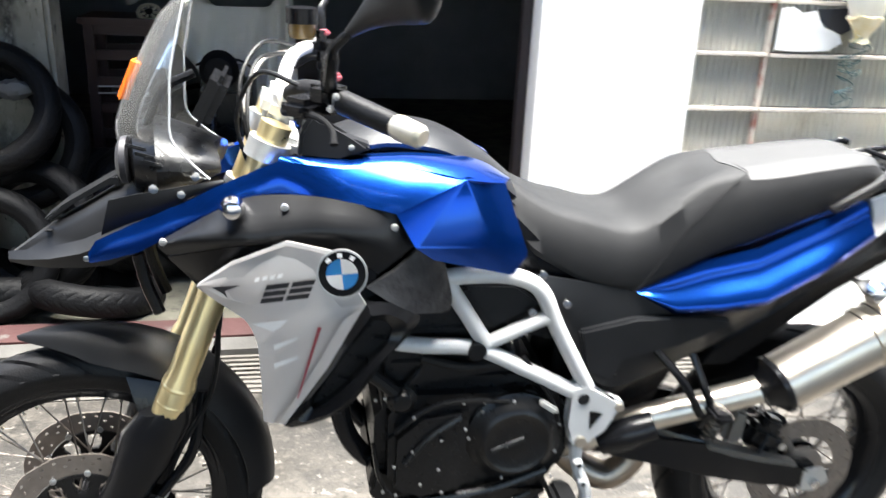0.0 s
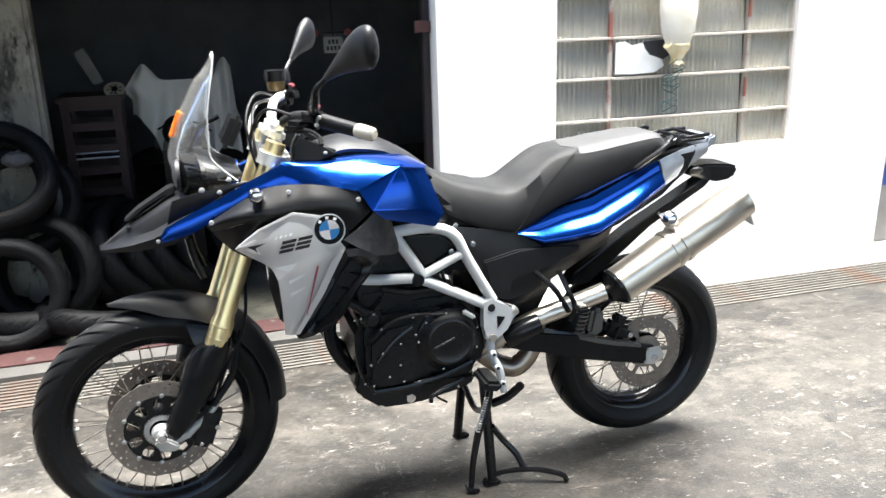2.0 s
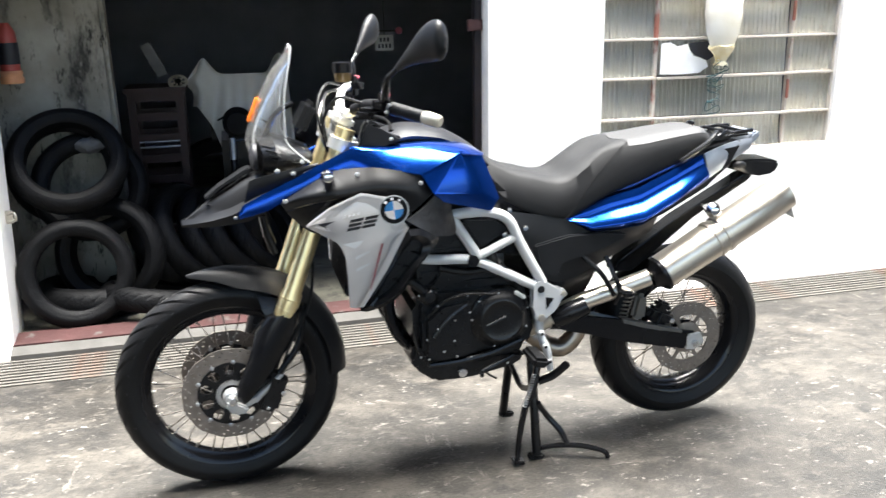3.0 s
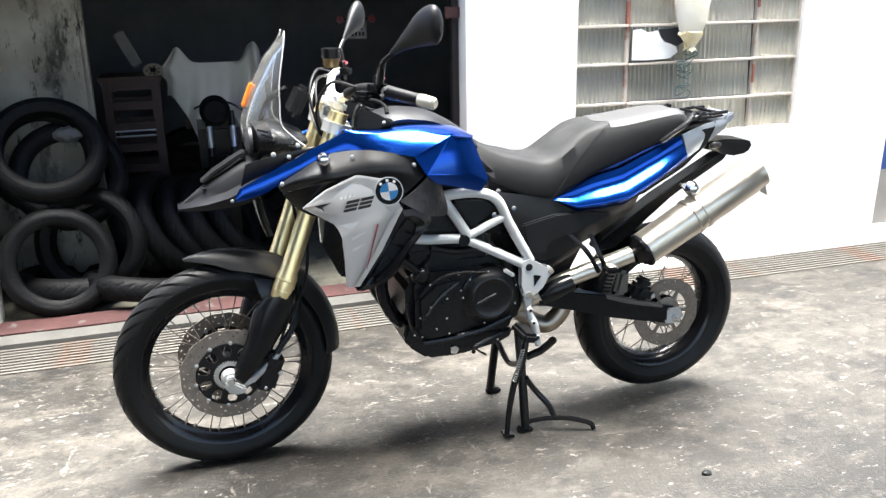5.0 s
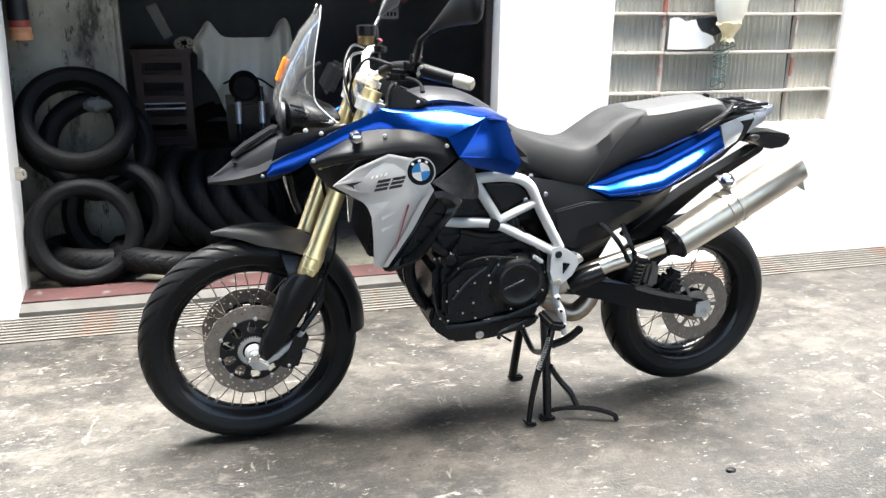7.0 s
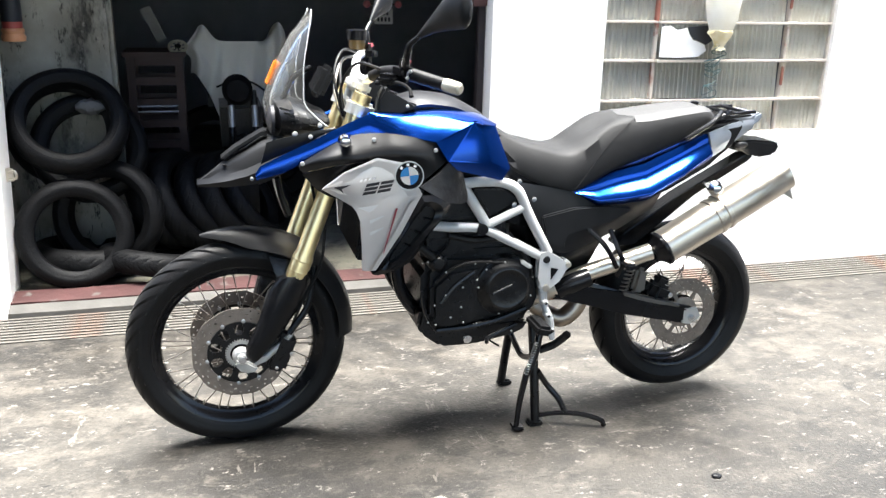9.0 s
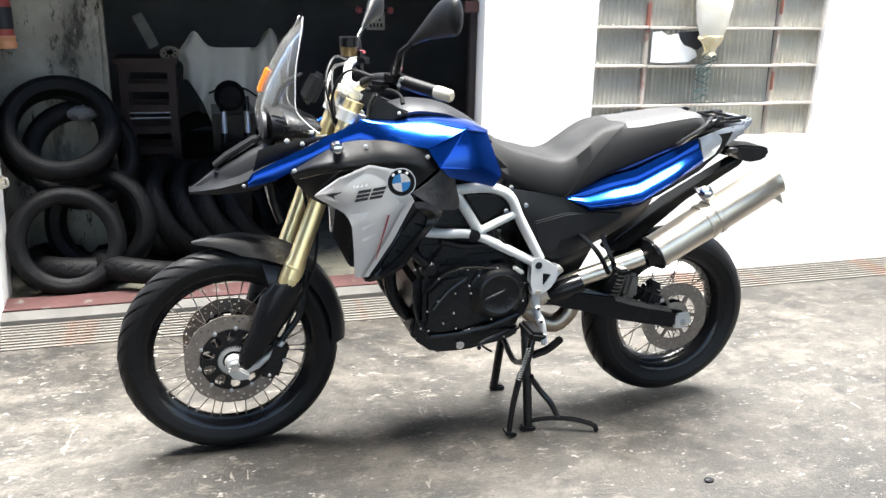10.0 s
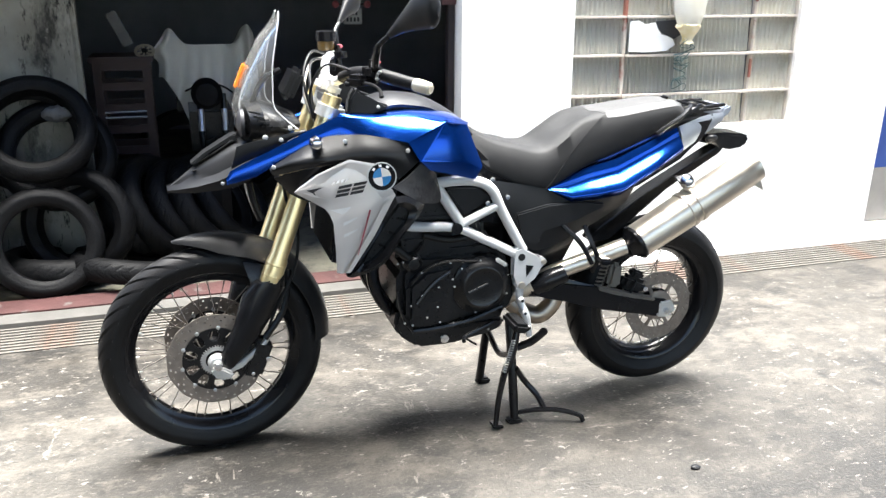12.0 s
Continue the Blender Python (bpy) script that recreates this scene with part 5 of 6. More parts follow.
spots += [(0.646, -0.190, 0.605), (0.746, -0.176, 0.624), (0.788, -0.174, 0.623), (0.848, -0.176, 0.622), (0.646, -0.190, 0.528), (0.702, -0.190, 0.551), (0.749, -0.190, 0.573), (0.699, -0.190, 0.483), (0.664, -0.190, 0.450), (0.757, -0.178, 0.416), (0.707, -0.190, 0.429), (0.610, -0.190, 0.496), (0.615, -0.190, 0.429), (0.589, -0.190, 0.439), (0.801, -0.178, 0.412), (0.574, -0.165, 0.633), (0.592, -0.165, 0.636), (0.926, -0.178, 0.517), (0.938, -0.178, 0.443), (0.722, -0.160, 0.363), (0.880, -0.178, 0.379)]
for p in spots:
    ob = new("engine_bolt", bolt_me)
    ob.parent, ob.location = bike, p
part("drain_plug", lathe([(0.0, -0.006), (0.014, -0.005), (0.016, 0.0), (0, 0)], 14, (0.735, -0.152, 0.352), closed=False), CHROME, bike, "bright round plug on the sump")
part("gear_lever", tube([(0.9, -0.17, 0.4), (0.8, -0.19, 0.37), (0.78, -0.22, 0.365)], 0.007, 8, 4), ENGINE, bike)
part("overflow_hose", tube([(0.8, -0.1, 0.36), (0.83, -0.11, 0.32), (0.86, -0.12, 0.3)], 0.004, 6, 4), RUBBER, bike)

# further engine detail: pump, hoses, mounts
both("pump_cover", lambda: lathe([(0.0, -0.02), (0.018, -0.018), (0.024, -0.01), (0.03, -0.006), (0.032, 0.02)], 24, (0.625, -0.16, 0.63), closed=False), ENGINE)
part("coolant_hose", tube([(0.45, -0.12, 0.72), (0.5, -0.15, 0.7), (0.56, -0.16, 0.69), (0.62, -0.16, 0.64)], 0.014, 10, 5), RUBBER, bike, "black coolant hose")
part("coolant_hose", tube([(0.66, -0.16, 0.72), (0.74, -0.165, 0.7), (0.82, -0.16, 0.7), (0.9, -0.15, 0.68)], 0.011, 10, 5), RUBBER, bike)
part("wire_loom", tube([(0.86, -0.168, 0.72), (0.9, -0.17, 0.66), (0.935, -0.172, 0.6), (0.95, -0.17, 0.55)], 0.005, 8, 5), RUBBER, bike)
part("clutch_cable_arm", block((0.915, -0.19, 0.615), (0.045, 0.012, 0.014), 0.004, Matrix.Rotation(radians(35), 4, "Y")), ALU, bike)
part("starter_motor", lathe([(0.0, -0.05), (0.03, -0.05), (0.034, -0.04), (0.034, 0.04), (0.0, 0.05)], 20, (0.81, -0.11, 0.7), axis="X", closed=False), ENGINE, bike)
both("oil_gallery", lambda: tube([(0.62, -0.17, 0.4), (0.72, -0.175, 0.405), (0.82, -0.175, 0.42), (0.93, -0.165, 0.45)], 0.009, 8, 5), ENGINE)
both("engine_mount", lambda: block((0.6, -0.15, 0.74), (0.05, 0.03, 0.05), 0.008), ENGINE)

# stands
cs = part("centre_stand", tube([(0.99, -0.09, 0.36), (0.99, -0.13, 0.2), (0.995, -0.155, 0.012)], 0.016, 12, 4), ENGINE, bike, "black centre stand")
part("stand_leg", tube([(0.99, 0.09, 0.36), (0.985, 0.13, 0.2), (0.98, 0.17, 0.012)], 0.016, 12, 4), ENGINE, cs)
for y in (-0.155, 0.17):
    part("stand_foot", prism([(0.965, 0.0), (0.962, 0.012), (0.98, 0.024), (1.015, 0.022), (1.022, 0.0)], y - 0.019, y + 0.019, 0.006), ENGINE, cs)
part("stand_brace", tube([(0.99, -0.12, 0.25), (0.99, 0.0, 0.2), (0.985, 0.12, 0.25)], 0.011, 8, 5), ENGINE, cs)
part("stand_pedal", tube([(1.0, -0.155, 0.035), (1.06, -0.17, 0.045), (1.14, -0.2, 0.048), (1.21, -0.225, 0.03), (1.225, -0.23, 0.008)], 0.009, 10, 5), RIM, cs, "glossy black stand pedal bar")
part("stand_pedal", tube([(1.0, -0.14, 0.2), (1.04, -0.13, 0.14), (1.08, -0.15, 0.09), (1.095, -0.182, 0.05)], 0.011, 8, 5), ENGINE, cs)
part("stand_lug", tube([(1.0, -0.14, 0.28), (1.05, -0.15, 0.3), (1.085, -0.17, 0.34), (1.08, -0.18, 0.345)], 0.014, 10, 4), ENGINE, cs)
side = part("side_stand", tube([(0.993, -0.160, 0.361), (0.967, -0.175, 0.265), (0.942, -0.180, 0.211), (0.921, -0.185, 0.112), (0.913, -0.185, 0.023)], [0.012, 0.014, 0.012, 0.0105, 0.009], 12, 4), RIM, bike, "glossy black side stand")
part("stand_spring", tube([(0.963 - 0.03 * k / 90 + 0.006 * math.cos(k * 0.9), -0.2 + 0.006 * math.sin(k * 0.9), 0.335 - 0.11 * k / 90) for k in range(91)], 0.0024, 6, 1, smooth=False), BOLT, side, "bare steel stand spring")
part("stand_foot", prism([(0.896, 0.025), (0.899, 0.011), (0.939, 0.006), (0.936, 0.020)], -0.2, -0.16, 0.003), RIM, side)

# handlebar and controls
part("handlebar", tube([(0.585, -0.4, 1.222), (0.51, -0.31, 1.24), (0.455, -0.18, 1.235), (0.43, -0.08, 1.2), (0.425, 0, 1.195), (0.43, 0.08, 1.2), (0.455, 0.18, 1.235), (0.51, 0.31, 1.24)], 0.0135, 14, 8), FRAME, bike, "silver tapered handlebar")
part("bar_sleeve", tube([(0.438, -0.115, 1.215), (0.455, -0.18, 1.235), (0.478, -0.24, 1.243), (0.5, -0.295, 1.242)], 0.0165, 14, 5), MATT, bike, "black cable sleeve on the bar")
both("bar_riser", lambda: tube([(0.405, -0.05, 1.12), (0.425, -0.05, 1.2)], [0.024, 0.02], 14, 3), ALU, "silver handlebar clamp")
part("bar_clamp", block((0.416, 0.0, 1.175), (0.06, 0.15, 0.045), 0.014, Matrix.Rotation(math.atan(0.385), 4, "Y")), ALU, bike, "silver handlebar clamp casting")
part("grip", tube([(0.505, -0.305, 1.241), (0.572, -0.384, 1.2245)], [0.019, 0.0175], 16, 4), RUBBER, bike, "black rubber grip")
part("bar_weight", tube([(0.572, -0.384, 1.2245), (0.578, -0.392, 1.223), (0.602, -0.42, 1.217), (0.606, -0.425, 1.216)], [0.0165, 0.019, 0.0175, 0.012], 18, 1, smooth=False), PALEGRIP, bike, "pale metal bar-end weight")
both("switch_block", lambda: block((0.486, -0.283, 1.25), (0.055, 0.068, 0.064), 0.022, Matrix.Rotation(radians(40), 4, "Z")), BLACK, "black switch block")
both("switch_button", lambda: block((0.493, -0.293, 1.276), (0.022, 0.02, 0.012), 0.004, Matrix.Rotation(radians(40), 4, "Z")), RED)
for q in ((0.493, -0.325, 1.253), (0.485, -0.325, 1.235)):
    part("switch_key", block(q, (0.012, 0.01, 0.01), 0.003, Matrix.Rotation(radians(40), 4, "Z")), ALU, bike, "pale switch key")
both("lever", lambda: tube([(0.421, -0.235, 1.212), (0.455, -0.290, 1.219), (0.474, -0.325, 1.218), (0.486, -0.345, 1.207), (0.487, -0.360, 1.190)], [0.008, 0.006, 0.005, 0.0045, 0.0065], 10, 5), MATT, "black control lever")
part("clutch_perch", block((0.456, -0.26, 1.226), (0.075, 0.06, 0.03), 0.011, Matrix.Rotation(radians(40), 4, "Z")), BLACK, bike, "black clutch lever perch")
part("brake_reservoir", lathe([(0.0, -0.03), (0.026, -0.03), (0.029, -0.02), (0.03, 0.012), (0.032, 0.014), (0.032, 0.024), (0.0, 0.026)], 24, (0.445, 0.285, 1.295), axis="Z", closed=False), OILY, bike, "amber brake fluid reservoir")
part("reservoir_cap", lathe([(0.0, -0.006), (0.034, -0.026), (0.034, 0.006), (0.0, 0.008)], 24, (0.445, 0.285, 1.322), axis="Z", closed=False), BLACK, bike)
for pts in ([(0.44, -0.2, 1.24), (0.37, -0.14, 1.25), (0.33, -0.1, 1.16), (0.36, -0.08, 1.04), (0.37, -0.07, 0.98)], [(0.44, 0.22, 1.25), (0.37, 0.1, 1.27), (0.33, 0.02, 1.2), (0.35, -0.02, 1.08)], [(0.43, 0.2, 1.24), (0.36, 0.06, 1.24), (0.345, -0.04, 1.14), (0.37, -0.05, 1.02)]):
    part("cable", tube(pts, 0.0042, 8, 6), RUBBER, bike, "black control cable")
part("silver_hose", tube([(0.44, 0.2, 1.245), (0.37, 0.12, 1.235), (0.335, 0.05, 1.15), (0.36, 0.02, 1.06)], 0.0045, 8, 6), STEEL, bike, "braided steel hose")
for s in (-1, 1):
    part("mirror_stem", tube([(0.485, s * 0.30, 1.26), (0.487, s * 0.32, 1.305), (0.49, s * 0.33, 1.325), (0.51, s * 0.355, 1.35)], [0.011, 0.011, 0.008, 0.007], 10, 4), BLACK, bike, "black mirror stem")
    ax = [Vector((0.505, s * 0.35, 1.347)), Vector((0.535, s * 0.385, 1.383)), Vector((0.562, s * 0.42, 1.412)), Vector((0.585, s * 0.45, 1.425)), Vector((0.597, s * 0.475, 1.425)), Vector((0.602, s * 0.49, 1.42))]
    rad = [0.008, 0.025, 0.044, 0.052, 0.045, 0.015]
    rings = []
    for p, r in zip(spline(ax, 4), [v.x for v in spline([(a, 0, 0) for a in rad], 4)]):
        rings.append([p + Vector((0.0, 0, 1)) * r * math.sin(a) + Vector((0.75, s * -0.5, 0)) * r * 0.55 * math.cos(a) for a in [2 * math.pi * k / 18 for k in range(18)]])
    part("mirror", loft(rings), GREY, bike, "dark grey rear-view mirror shell")

# the bars are turned a little to the left
HEAD = Vector((0.365, 0, 1.0))
STEER = Matrix.Translation(HEAD) @ Matrix.Rotation(radians(2.5), 4, FD) @ Matrix.Translation(-HEAD)
SHIFT = Matrix.Translation((-0.018, 0, 0)) @ Matrix.Diagonal((1, 1.03, 1, 1))
BARS = {"handlebar", "bar_sleeve", "bar_clamp", "bar_riser", "grip", "bar_weight", "switch_block", "switch_button", "switch_key", "lever", "clutch_perch", "brake_reservoir", "reservoir_cap", "mirror_stem", "mirror"}
FRONT = {"axle_lug", "front_wheel", "fork_tube", "fork_ring", "fork_seal", "fork_stanchion", "fork_leg", "axle_clamp", "axle_nut", "brake_caliper", "caliper_bracket", "brake_hose", "fork_clamp", "front_mudguard", "mudguard_stay", "mudguard_strut"}
for ob in bike.children:
    kind = ob.name.split(".")[0]
    if kind in BARS:
        mid = sum((Vector(c) for c in ob.bound_box), Vector()) / 8
        ob.matrix_basis = STEER @ SHIFT @ Matrix.Translation((0.034, 0, -0.01) if mid.y > 0.1 else (0, 0, 0)) @ ob.matrix_basis
    elif kind in FRONT:
        ob.matrix_basis = STEER @ ob.matrix_basis

# ---- things around ----
win = tagged(new("window_1"), "steel window with small ribbed glass panes, red oxide bars and a broken pane", "window", kind="structure")
ROWS_Z = (0.735, 0.912, 1.118, 1.312, 1.51, 1.70, 1.88, 2.06)
COLS_X = (1.885, 2.185, 2.965, 3.24)


def ribbed(w, h, deep=0.004):
    """Fluted glass pane."""
    bm = bmesh.new()
    n = max(8, int(w / 0.0045))
    rows = [[Vector((w * i / n, -deep * math.cos(2 * math.pi * w * i / n / 0.026), z)) for i in range(n + 1)] for z in (0.0, h)]
    grid(bm, rows)
    bmesh.ops.solidify(bm, geom=bm.faces[:], thickness=0.003)
    return bm


GLASSY = mat("ribbed_glass", (0.7, 0.69, 0.61), 0.1, 0.0, (0.9, 0.89, 0.81), 2.2, rvar=0.06)
GLASSY.node_tree.nodes["Principled BSDF"].inputs["Transmission Weight"].default_value = 0.35
# dusty cream glass; in the right column the pale colour imitates glare
CREAMY = mat("glare_cream_pane", (0.84, 0.79, 0.66), 0.3, 0.0, (0.94, 0.91, 0.82), 5, rvar=0.1)
mix_layer(CREAMY, (0.62, 0.55, 0.42), 7, 0.55, 0.7, 10, (1, 1, 0.5), 3, 0.65)
for i in range(3):
    for j in range(7):
        x0, x1, z0, z1 = COLS_X[i] + 0.008, COLS_X[i + 1] - 0.008, ROWS_Z[j] + 0.008, ROWS_Z[j + 1] - 0.008
        clear = i == 0 or (i == 1 and j in (1, 2))
        ob = part("pane", ribbed(x1 - x0, z1 - z0, 0.0075 if i == 1 and clear else 0.0035), GLASSY if clear else CREAMY, win, "ribbed glass pane" if clear else "cream ribbed pane, glare painted in at the right column")
        ob.location = (x0, WY + 0.05, z0)
        if i == 1:
            ob.rotation_euler = (radians(-3), 0, 0)
for x in COLS_X:
    part("window_bar", block((x, WY + 0.04, (WIN[2] + WIN[3]) / 2), (0.012 if x == COLS_X[2] else 0.018, 0.03, WIN[3] - WIN[2]), 0.003), IRONRED if x == COLS_X[1] else IRONPALE, win)
for j in range(1, 7):
    part("pane_clip", block((COLS_X[2] - 0.004, WY + 0.02, ROWS_Z[j] + 0.125), (0.014, 0.014, 0.1), 0.003), IRONRED, win, "red oxide pane clip")
for j, z in enumerate(ROWS_Z):
    for i in range(3):
        part("window_bar", block(((COLS_X[i] + COLS_X[i + 1]) / 2, WY + (0.02 if i == 1 else 0.035), z), (COLS_X[i + 1] - COLS_X[i], 0.03, 0.014), 0.003), IRONPALE, win)

torn = [(2.2, 1.14), (2.3, 1.135), (2.42, 1.14), (2.47, 1.17), (2.455, 1.2), (2.42, 1.215), (2.385, 1.225), (2.36, 1.255), (2.345, 1.285), (2.29, 1.275), (2.25, 1.295), (2.2, 1.29)]
part("paper_patch", prism(torn, WY + 0.004, WY + 0.007, 0), WHITE, win, "torn white sheet over a broken pane")
# opaque dark sheet in place of the unlit hole in the pane
gap = [(2.35, 1.29), (2.37, 1.25), (2.395, 1.228), (2.43, 1.215), (2.465, 1.2), (2.5, 1.22), (2.49, 1.27), (2.47, 1.297)]
part("broken_gap", prism(gap, WY + 0.008, WY + 0.011, 0), NAVY, win, "dark sheet painting the unlit gap in the broken pane")

dr = tagged(new("door_1"), "blue and grey metal door set back in the wall", "door", kind="structure")
part("upper_panel", block((DOOR_X + 0.45, WY + 0.12, 1.25), (0.9, 0.04, 1.7), 0.004), DOORBLUE, dr)
part("lower_panel", block((DOOR_X + 0.45, WY + 0.115, 0.23), (0.9, 0.04, 0.34), 0.004), DOORGREY, dr)

bag = thing("plastic_bag", "yellowed white plastic bag tied and hanging at the window", "bag", (2.5, WY - 0.06, 1.55))
rings = []
for k, (z, r) in enumerate(((0.25, 0.01), (0.15, 0.06), (0.0, 0.095), (-0.12, 0.1), (-0.22, 0.085), (-0.29, 0.06), (-0.325, 0.035), (-0.345, 0.03))):
    rings.append([Vector((r * math.cos(a) * (1 + 0.15 * noise.noise((3 * math.cos(a), 3 * math.sin(a), z * 6))), 0.5 * r * math.sin(a), z)) for a in [2 * math.pi * q / 24 for q in range(24)]])
part("bag_body", loft(rings), BAGM, bag)
kn = []
for z, r in ((-0.275, 0.068), (-0.285, 0.067), (-0.3, 0.058), (-0.33, 0.036), (-0.35, 0.028), (-0.37, 0.04)):
    kn.append([Vector((r * math.cos(a) * (1 + 0.3 * noise.noise((3 * math.cos(a), 3 * math.sin(a), z * 30))), 0.55 * r * math.sin(a), z + 0.004 * math.sin(5 * a))) for a in [2 * math.pi * q / 24 for q in range(24)]])
part("knot", loft(kn), BAGKNOT, bag, "yellow-stained gathered knot", 25)
rnd = random.Random(2)
pts = [(0.0, 0, -0.33)]
for k in range(44):
    pts.append((0.038 * math.sin(k * 1.7) + 0.022 * rnd.uniform(-1, 1) - 0.001 * k, 0.015 * math.cos(k * 1.3), -0.345 - 0.0058 * k + 0.026 * rnd.uniform(-1, 1)))
part("cord", tube(pts, 0.002, 6, 5), CORD, bag, "tangled teal cord")


def old_tyre(R, Ri, w):
    return finish("tyre", tyre_mesh(R, Ri, w, True, 180, 30, 0.8, 0.0025), OLDTYRE)


TY = [old_tyre(0.262, 0.178, 0.053), old_tyre(0.275, 0.187, 0.06), old_tyre(0.3, 0.2, 0.07)]


def put_tyre(k, m, label="used black motorcycle tyre in a heap"):
    ob = new("tyre", TY[k])
    ob.matrix_basis = m
    return tagged(ob, label, "tyre", "heap of used tyres")


put_tyre(0, pose(-0.695, 1.53, 0.305, -14, 0, 6))
put_tyre(1, pose(-0.56, 1.7, 0.345, -12, 0, -16))
put_tyre(1, pose(-0.7, 1.73, 0.81, -35, 0, 7))
put_tyre(2, pose(-0.66, 1.78, 0.12, 84, 4, 0), "used black tyre lying flat on the floor")
put_tyre(1, pose(-0.36, 1.66, 0.11, 78, 10, 0), "used black tyre lying flat on the floor")
for i in range(5):
    put_tyre(1 + i % 2, Matrix.Translation((-0.3 + 0.125 * i, 1.98 + 0.03 * i, 0.335 - 0.01 * i)) @ Matrix.Rotation(radians(-30 - 2 * i), 4, "Y") @ Matrix.Rotation(radians(66), 4, "Z"), "used black tyre leaning in a row")

ext = thing("fire_extinguisher", "red extinguisher with dark label and orange base on the pier", "extinguisher", (-0.925, 1.9, 1.17))
part("body", lathe([(0.0, 0.04), (0.045, 0.04), (0.045, 0.2), (0.042, 0.24), (0.02, 0.28), (0.0, 0.28)], 24, axis="Z", closed=False), EXTRED, ext)
part("label_band", lathe([(0.046, 0.09), (0.047, 0.09), (0.047, 0.19), (0.046, 0.19)], 24, axis="Z"), NAVY, ext)
part("base_ring", lathe([(0.0, 0.0), (0.052, 0.0), (0.055, 0.02), (0.048, 0.035), (0.052, 0.05), (0.046, 0.06), (0.0, 0.06)], 24, axis="Z", closed=False), ORANGE, ext)
part("bracket", block((0, 0.055, 0.14), (0.03, 0.05, 0.03), 0.004), ENGINE, ext)

rack = thing("wooden_rack", "dark red slatted wooden rack", "rack", (-0.33, 2.6, 0.05))
for x in (-0.13, 0.13):
    for y in (-0.12, 0.12):
        part("post", block((x, y, 0.5), (0.045, 0.04, 1.0), 0.004), REDWOOD, rack)
for z in (0.2, 0.35, 0.5, 0.62, 0.74, 0.86, 0.97):
    for y in (-0.12, 0.12):
        part("slat", block((0, y, z), (0.23, 0.02, 0.045), 0.003), REDWOOD, rack)
for z in (0.69, 0.72):
    part("steel_rod", rod((-0.12, -0.135, z), (0.12, -0.135, z), 0.005), BOLT, rack)
part("shelf", block((0, 0, 1.01), (0.34, 0.32, 0.03), 0.004), REDWOOD, rack)

cv = thing("covered_motorcycle", "motorcycle under a white dust cloth", "covered motorcycle", (0.15, 3.0, 0.05))
bm = bmesh.new()
rows = []
for j in range(15):
    v = j / 14
    row = []
    for i in range(73):
        u = i / 72
        top = 1.05 + 0.1 * math.exp(-((u - 0.1) / 0.1) ** 2) + 0.12 * math.exp(-((u - 0.93) / 0.09) ** 2)
        x = -0.27 + 0.56 * u + 0.05 * v * (u - 0.5) - 0.05 * math.exp(-((v - 0.38) / 0.16) ** 2) * max(0, 1 - u / 0.25)
        low = 0.55 + 0.09 * math.sin(u * 8 + 1) + 0.24 * math.exp(-(u / 0.2) ** 2)
        z = top * (1 - v) + low * v
        y = -0.05 - 0.12 * v ** 0.6 + 0.06 * math.sin(u * 24 + 2 * v + 2 * math.sin(u * 7)) * (0.15 + v) * (0.5 + abs(u - 0.45)) + 0.02 * math.sin(u * 51 + 5 * v) * v
        row.append(Vector((x, y, z)))
    rows.append(row)
rows = [[p + Vector((0, 0.3, -0.03)) for p in rows[0]]] + rows
grid(bm, rows)
bmesh.ops.recalc_face_normals(bm, faces=bm.faces)
bmesh.ops.solidify(bm, geom=bm.faces[:], thickness=0.006)
part("dust_cloth", bm, CLOTH, cv, "", 60)
for x in (-0.17, 0.2):
    part("wheel", lathe([(0.22, -0.04), (0.3, -0.05), (0.32, 0.0), (0.3, 0.05), (0.22, 0.04)], 32, (x, 0.1, 0.32)), OLDTYRE, cv)
part("body", block((0.02, 0.1, 0.75), (0.45, 0.16, 0.4), 0.05), ENGINE, cv)

b2 = thing("stored_motorcycle", "dark naked motorcycle front with chrome forks in the shade", "motorcycle", (0.13, 2.4, 0.05))
part("headlamp", lathe([(0.0, -0.07), (0.06, -0.06), (0.085, -0.02), (0.085, 0.02), (0.05, 0.08), (0, 0.09)], 28, (-0.02, -0.1, 0.83), closed=False), MATT, b2)
for x in (-0.06, 0.07):
    part("fork", tube([(x, -0.18, 0.3), (x, -0.1, 0.58), (x, -0.05, 0.82)], 0.017, 10, 3), ENGINE, b2)
    part("fork_sleeve", tube([(x, -0.105, 0.62), (x, -0.085, 0.74)], 0.0185, 10, 2), BOLT, b2, "bright fork sleeve")
part("handlebar", tube([(-0.13, 0.03, 0.83), (-0.06, 0.0, 0.86), (0.06, 0.0, 0.86), (0.15, 0.03, 0.8)], 0.006, 8, 5), ENGINE, b2)
part("wheel", lathe([(0.2, -0.04), (0.28, -0.05), (0.3, 0.0), (0.28, 0.05), (0.2, 0.04)], 36, (0, 0, 0), axis="X", m=Matrix.Translation((0.005, -0.22, 0.3))), OLDTYRE, b2)
part("body", block((0.0, 0.25, 0.6), (0.24, 0.6, 0.35), 0.06), ENGINE, b2)

np_ = thing("number_plate", "pale number plate hanging in the dark workshop", "number plate", (1.09, 3.0, 1.26))
part("plate", block((0, 0, 0), (0.12, 0.006, 0.1), 0.002), PLATE, np_)
for z, n in ((0.02, 3), (-0.02, 4)):
    for k in range(n):
        part("mark", block(((k - (n - 1) / 2) * 0.024, -0.005, z), (0.014, 0.004, 0.026), 0.001), NAVY, np_)
for x in (-0.11, 0.1):
    part("reflector", lathe([(0.0, -0.012), (0.02, -0.006), (0.024, 0.006), (0, 0.008)], 14, (x, 0, 0.075), closed=False), RED, np_, "red reflector")
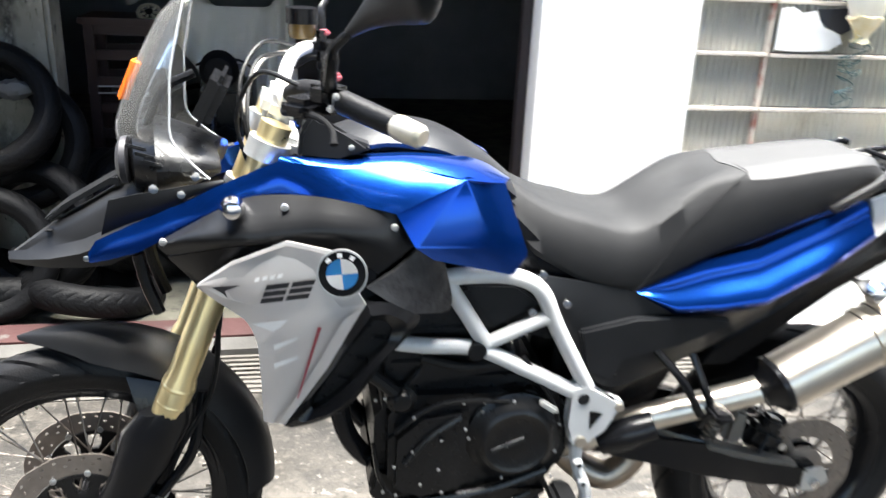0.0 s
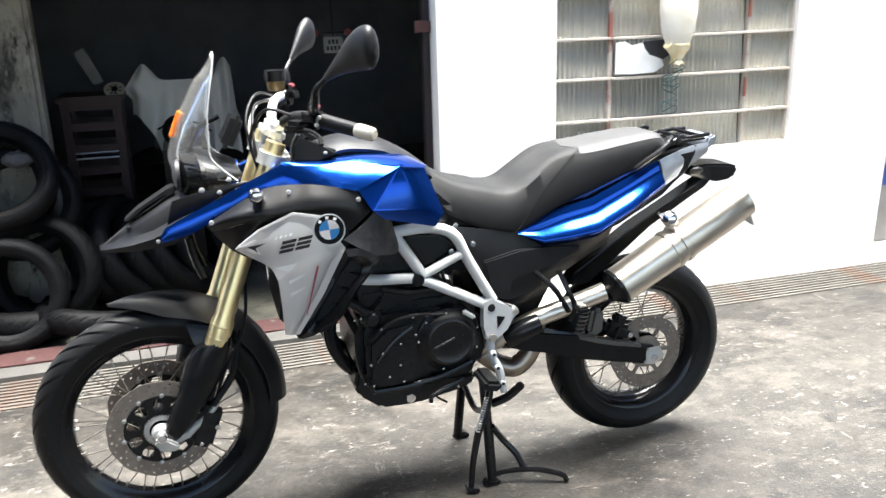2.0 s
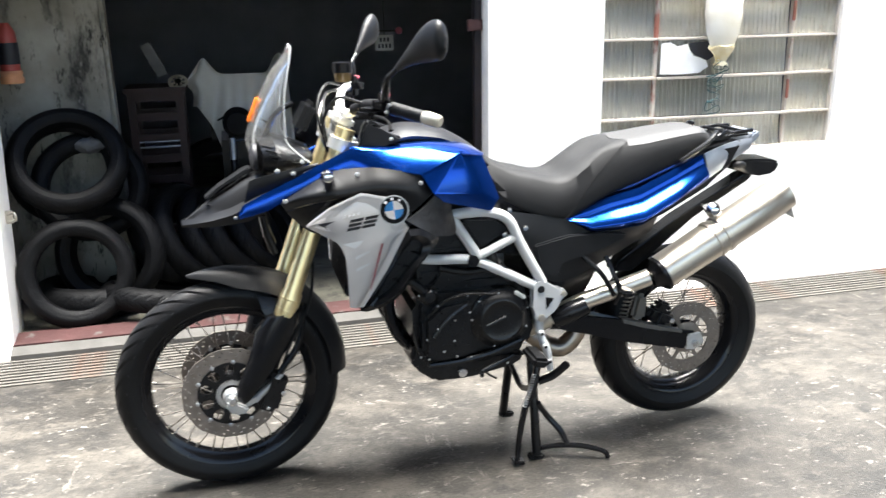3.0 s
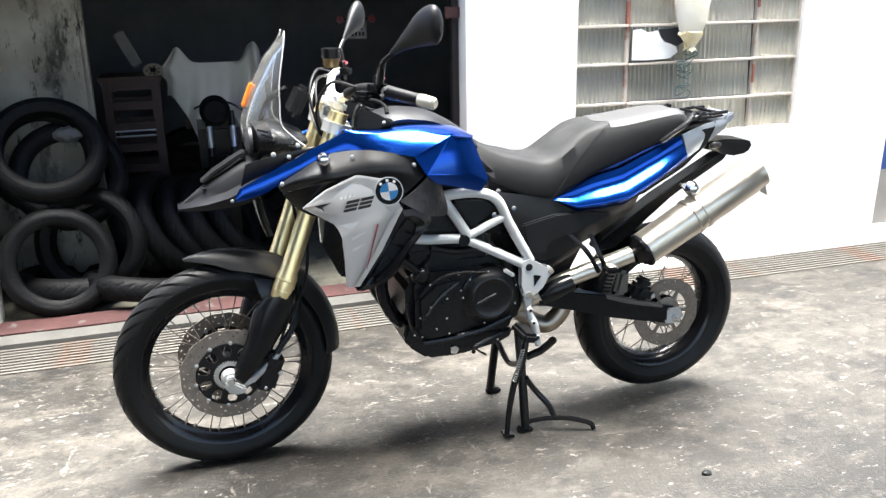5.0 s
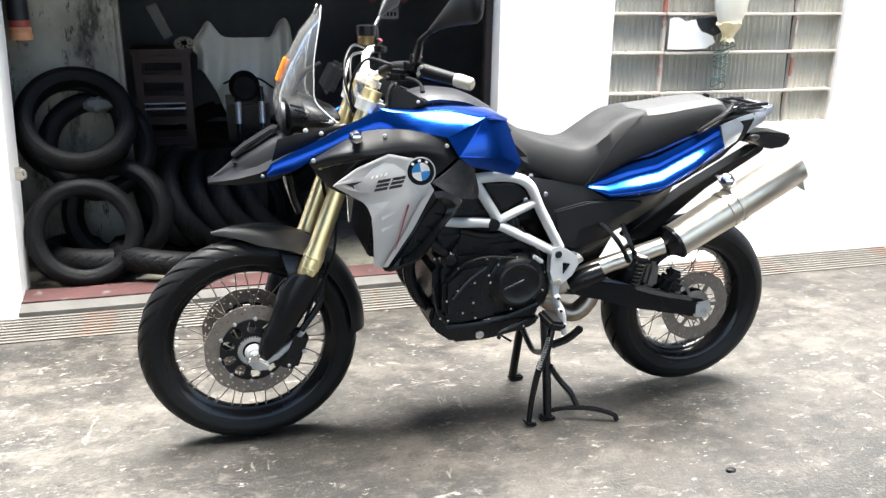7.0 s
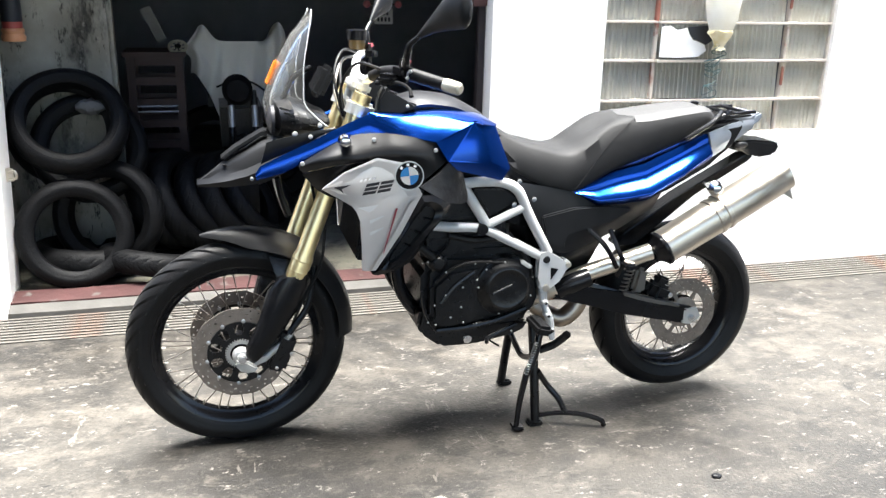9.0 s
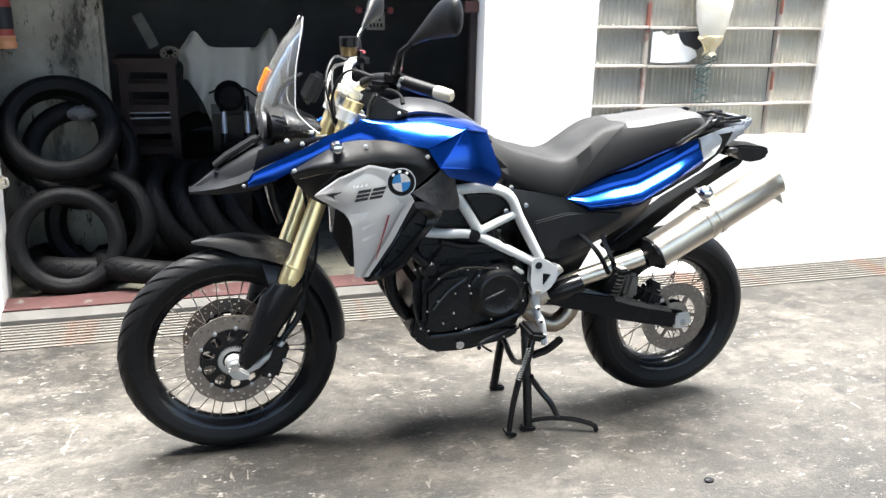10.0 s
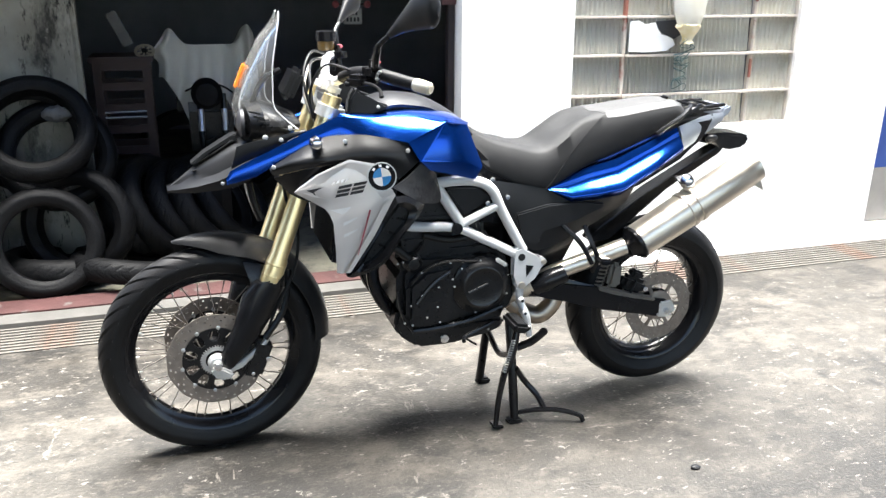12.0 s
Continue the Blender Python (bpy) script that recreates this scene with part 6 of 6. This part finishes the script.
part("reflector_bar", block((0, 0.012, 0.075), (0.24, 0.012, 0.012), 0.003), ENGINE, np_)
part("hanger", rod((0, 0, 0.05), (0, 0, H - 1.26), 0.003), ENGINE, np_)

sp = thing("sprocket", "pale gold drilled sprocket lying on the rack", "sprocket", (-0.2, 2.5, 1.1))
sp.rotation_euler = (radians(-52), 0, 0)
bm = lathe([(0.04, -0.004), (0.055, -0.004), (0.055, 0.004), (0.04, 0.004)], 28)
for k in range(7):
    a = 2 * math.pi * k / 7
    rod((0.012 * math.cos(a), 0, 0.012 * math.sin(a)), (0.045 * math.cos(a), 0, 0.045 * math.sin(a)), 0.006, 6, bm)
part("ring", bm, PALEGRIP, sp)
part("hub", lathe([(0.0, -0.006), (0.018, -0.006), (0.018, 0.006), (0, 0.006)], 18, closed=False), ENGINE, sp)
bd = thing("board", "pale board standing on the rack", "board", (-0.33, 2.66, 1.075))
part("panel", block((0, 0, 0.14), (0.06, 0.02, 0.2), 0.004, Matrix.Rotation(radians(-24), 4, "Y")), SACKM, bd)

rail = tagged(part("door_rail", prism([(1.252, 0.07), (1.287, 0.07), (1.287, 2.15), (1.252, 2.15)], 1.455, 1.5, 0.004), RAILM), "dark reddish door rail beside the garage opening", "rail", kind="structure")
part("latch", block((1.252, 1.449, 1.4), (0.075, 0.02, 0.055), 0.004), SILLRED, rail, "red painted latch plate")
hs = thing("hasp", "small metal hasp on the garage door jamb", "hasp", (-0.932, 1.45, 0.627))
part("staple", tube([(0, 0, 0), (0.03, -0.02, 0.01), (0.035, -0.02, -0.02), (0.0, -0.0, -0.03)], 0.006, 8, 4), STEEL, hs)
part("plate", block((0.005, 0.0, -0.01), (0.03, 0.008, 0.06), 0.002), STEEL, hs)

st = thing("pebble", "small dark pebble on the yard floor", "pebble", (1.44, -0.6, 0.0))
bm = bmesh.new()
bmesh.ops.create_icosphere(bm, subdivisions=2, radius=0.011)
for v in bm.verts:
    v.co = Vector((v.co.x * 1.6, v.co.y, v.co.z * 0.5 + 0.005)) * (1 + 0.25 * noise.noise(v.co * 90))
part("stone", bm, GREY, st)

put_tyre(1, pose(-0.74, 1.88, 0.74, -8, 0, 4), "used black tyre at the back of the heap")
put_tyre(1, pose(-0.63, 1.82, 0.66, -24, 0, 5), "used black tyre standing within the heap")
sk = thing("sack", "crumpled pale plastic sack among the tyres", "sack", (-0.6, 1.84, 0.8))
rings = []
for k in range(13):
    u = k / 12
    r = 0.04 * math.sin(math.pi * min(1, u * 1.08 + 0.04)) ** 0.6
    rings.append([Vector((-0.08 + 0.16 * u, 0.7 * r * math.cos(a) * (1 + 0.4 * noise.noise((u * 9, math.cos(a) * 2, math.sin(a) * 2))), 0.06 + r * math.sin(a) * (1 + 0.4 * noise.noise((u * 9, math.cos(a) * 2 + 5, math.sin(a) * 2))))) for a in [2 * math.pi * q / 16 for q in range(16)]])
part("sack_body", loft(rings), SACKM, sk, "", 25)
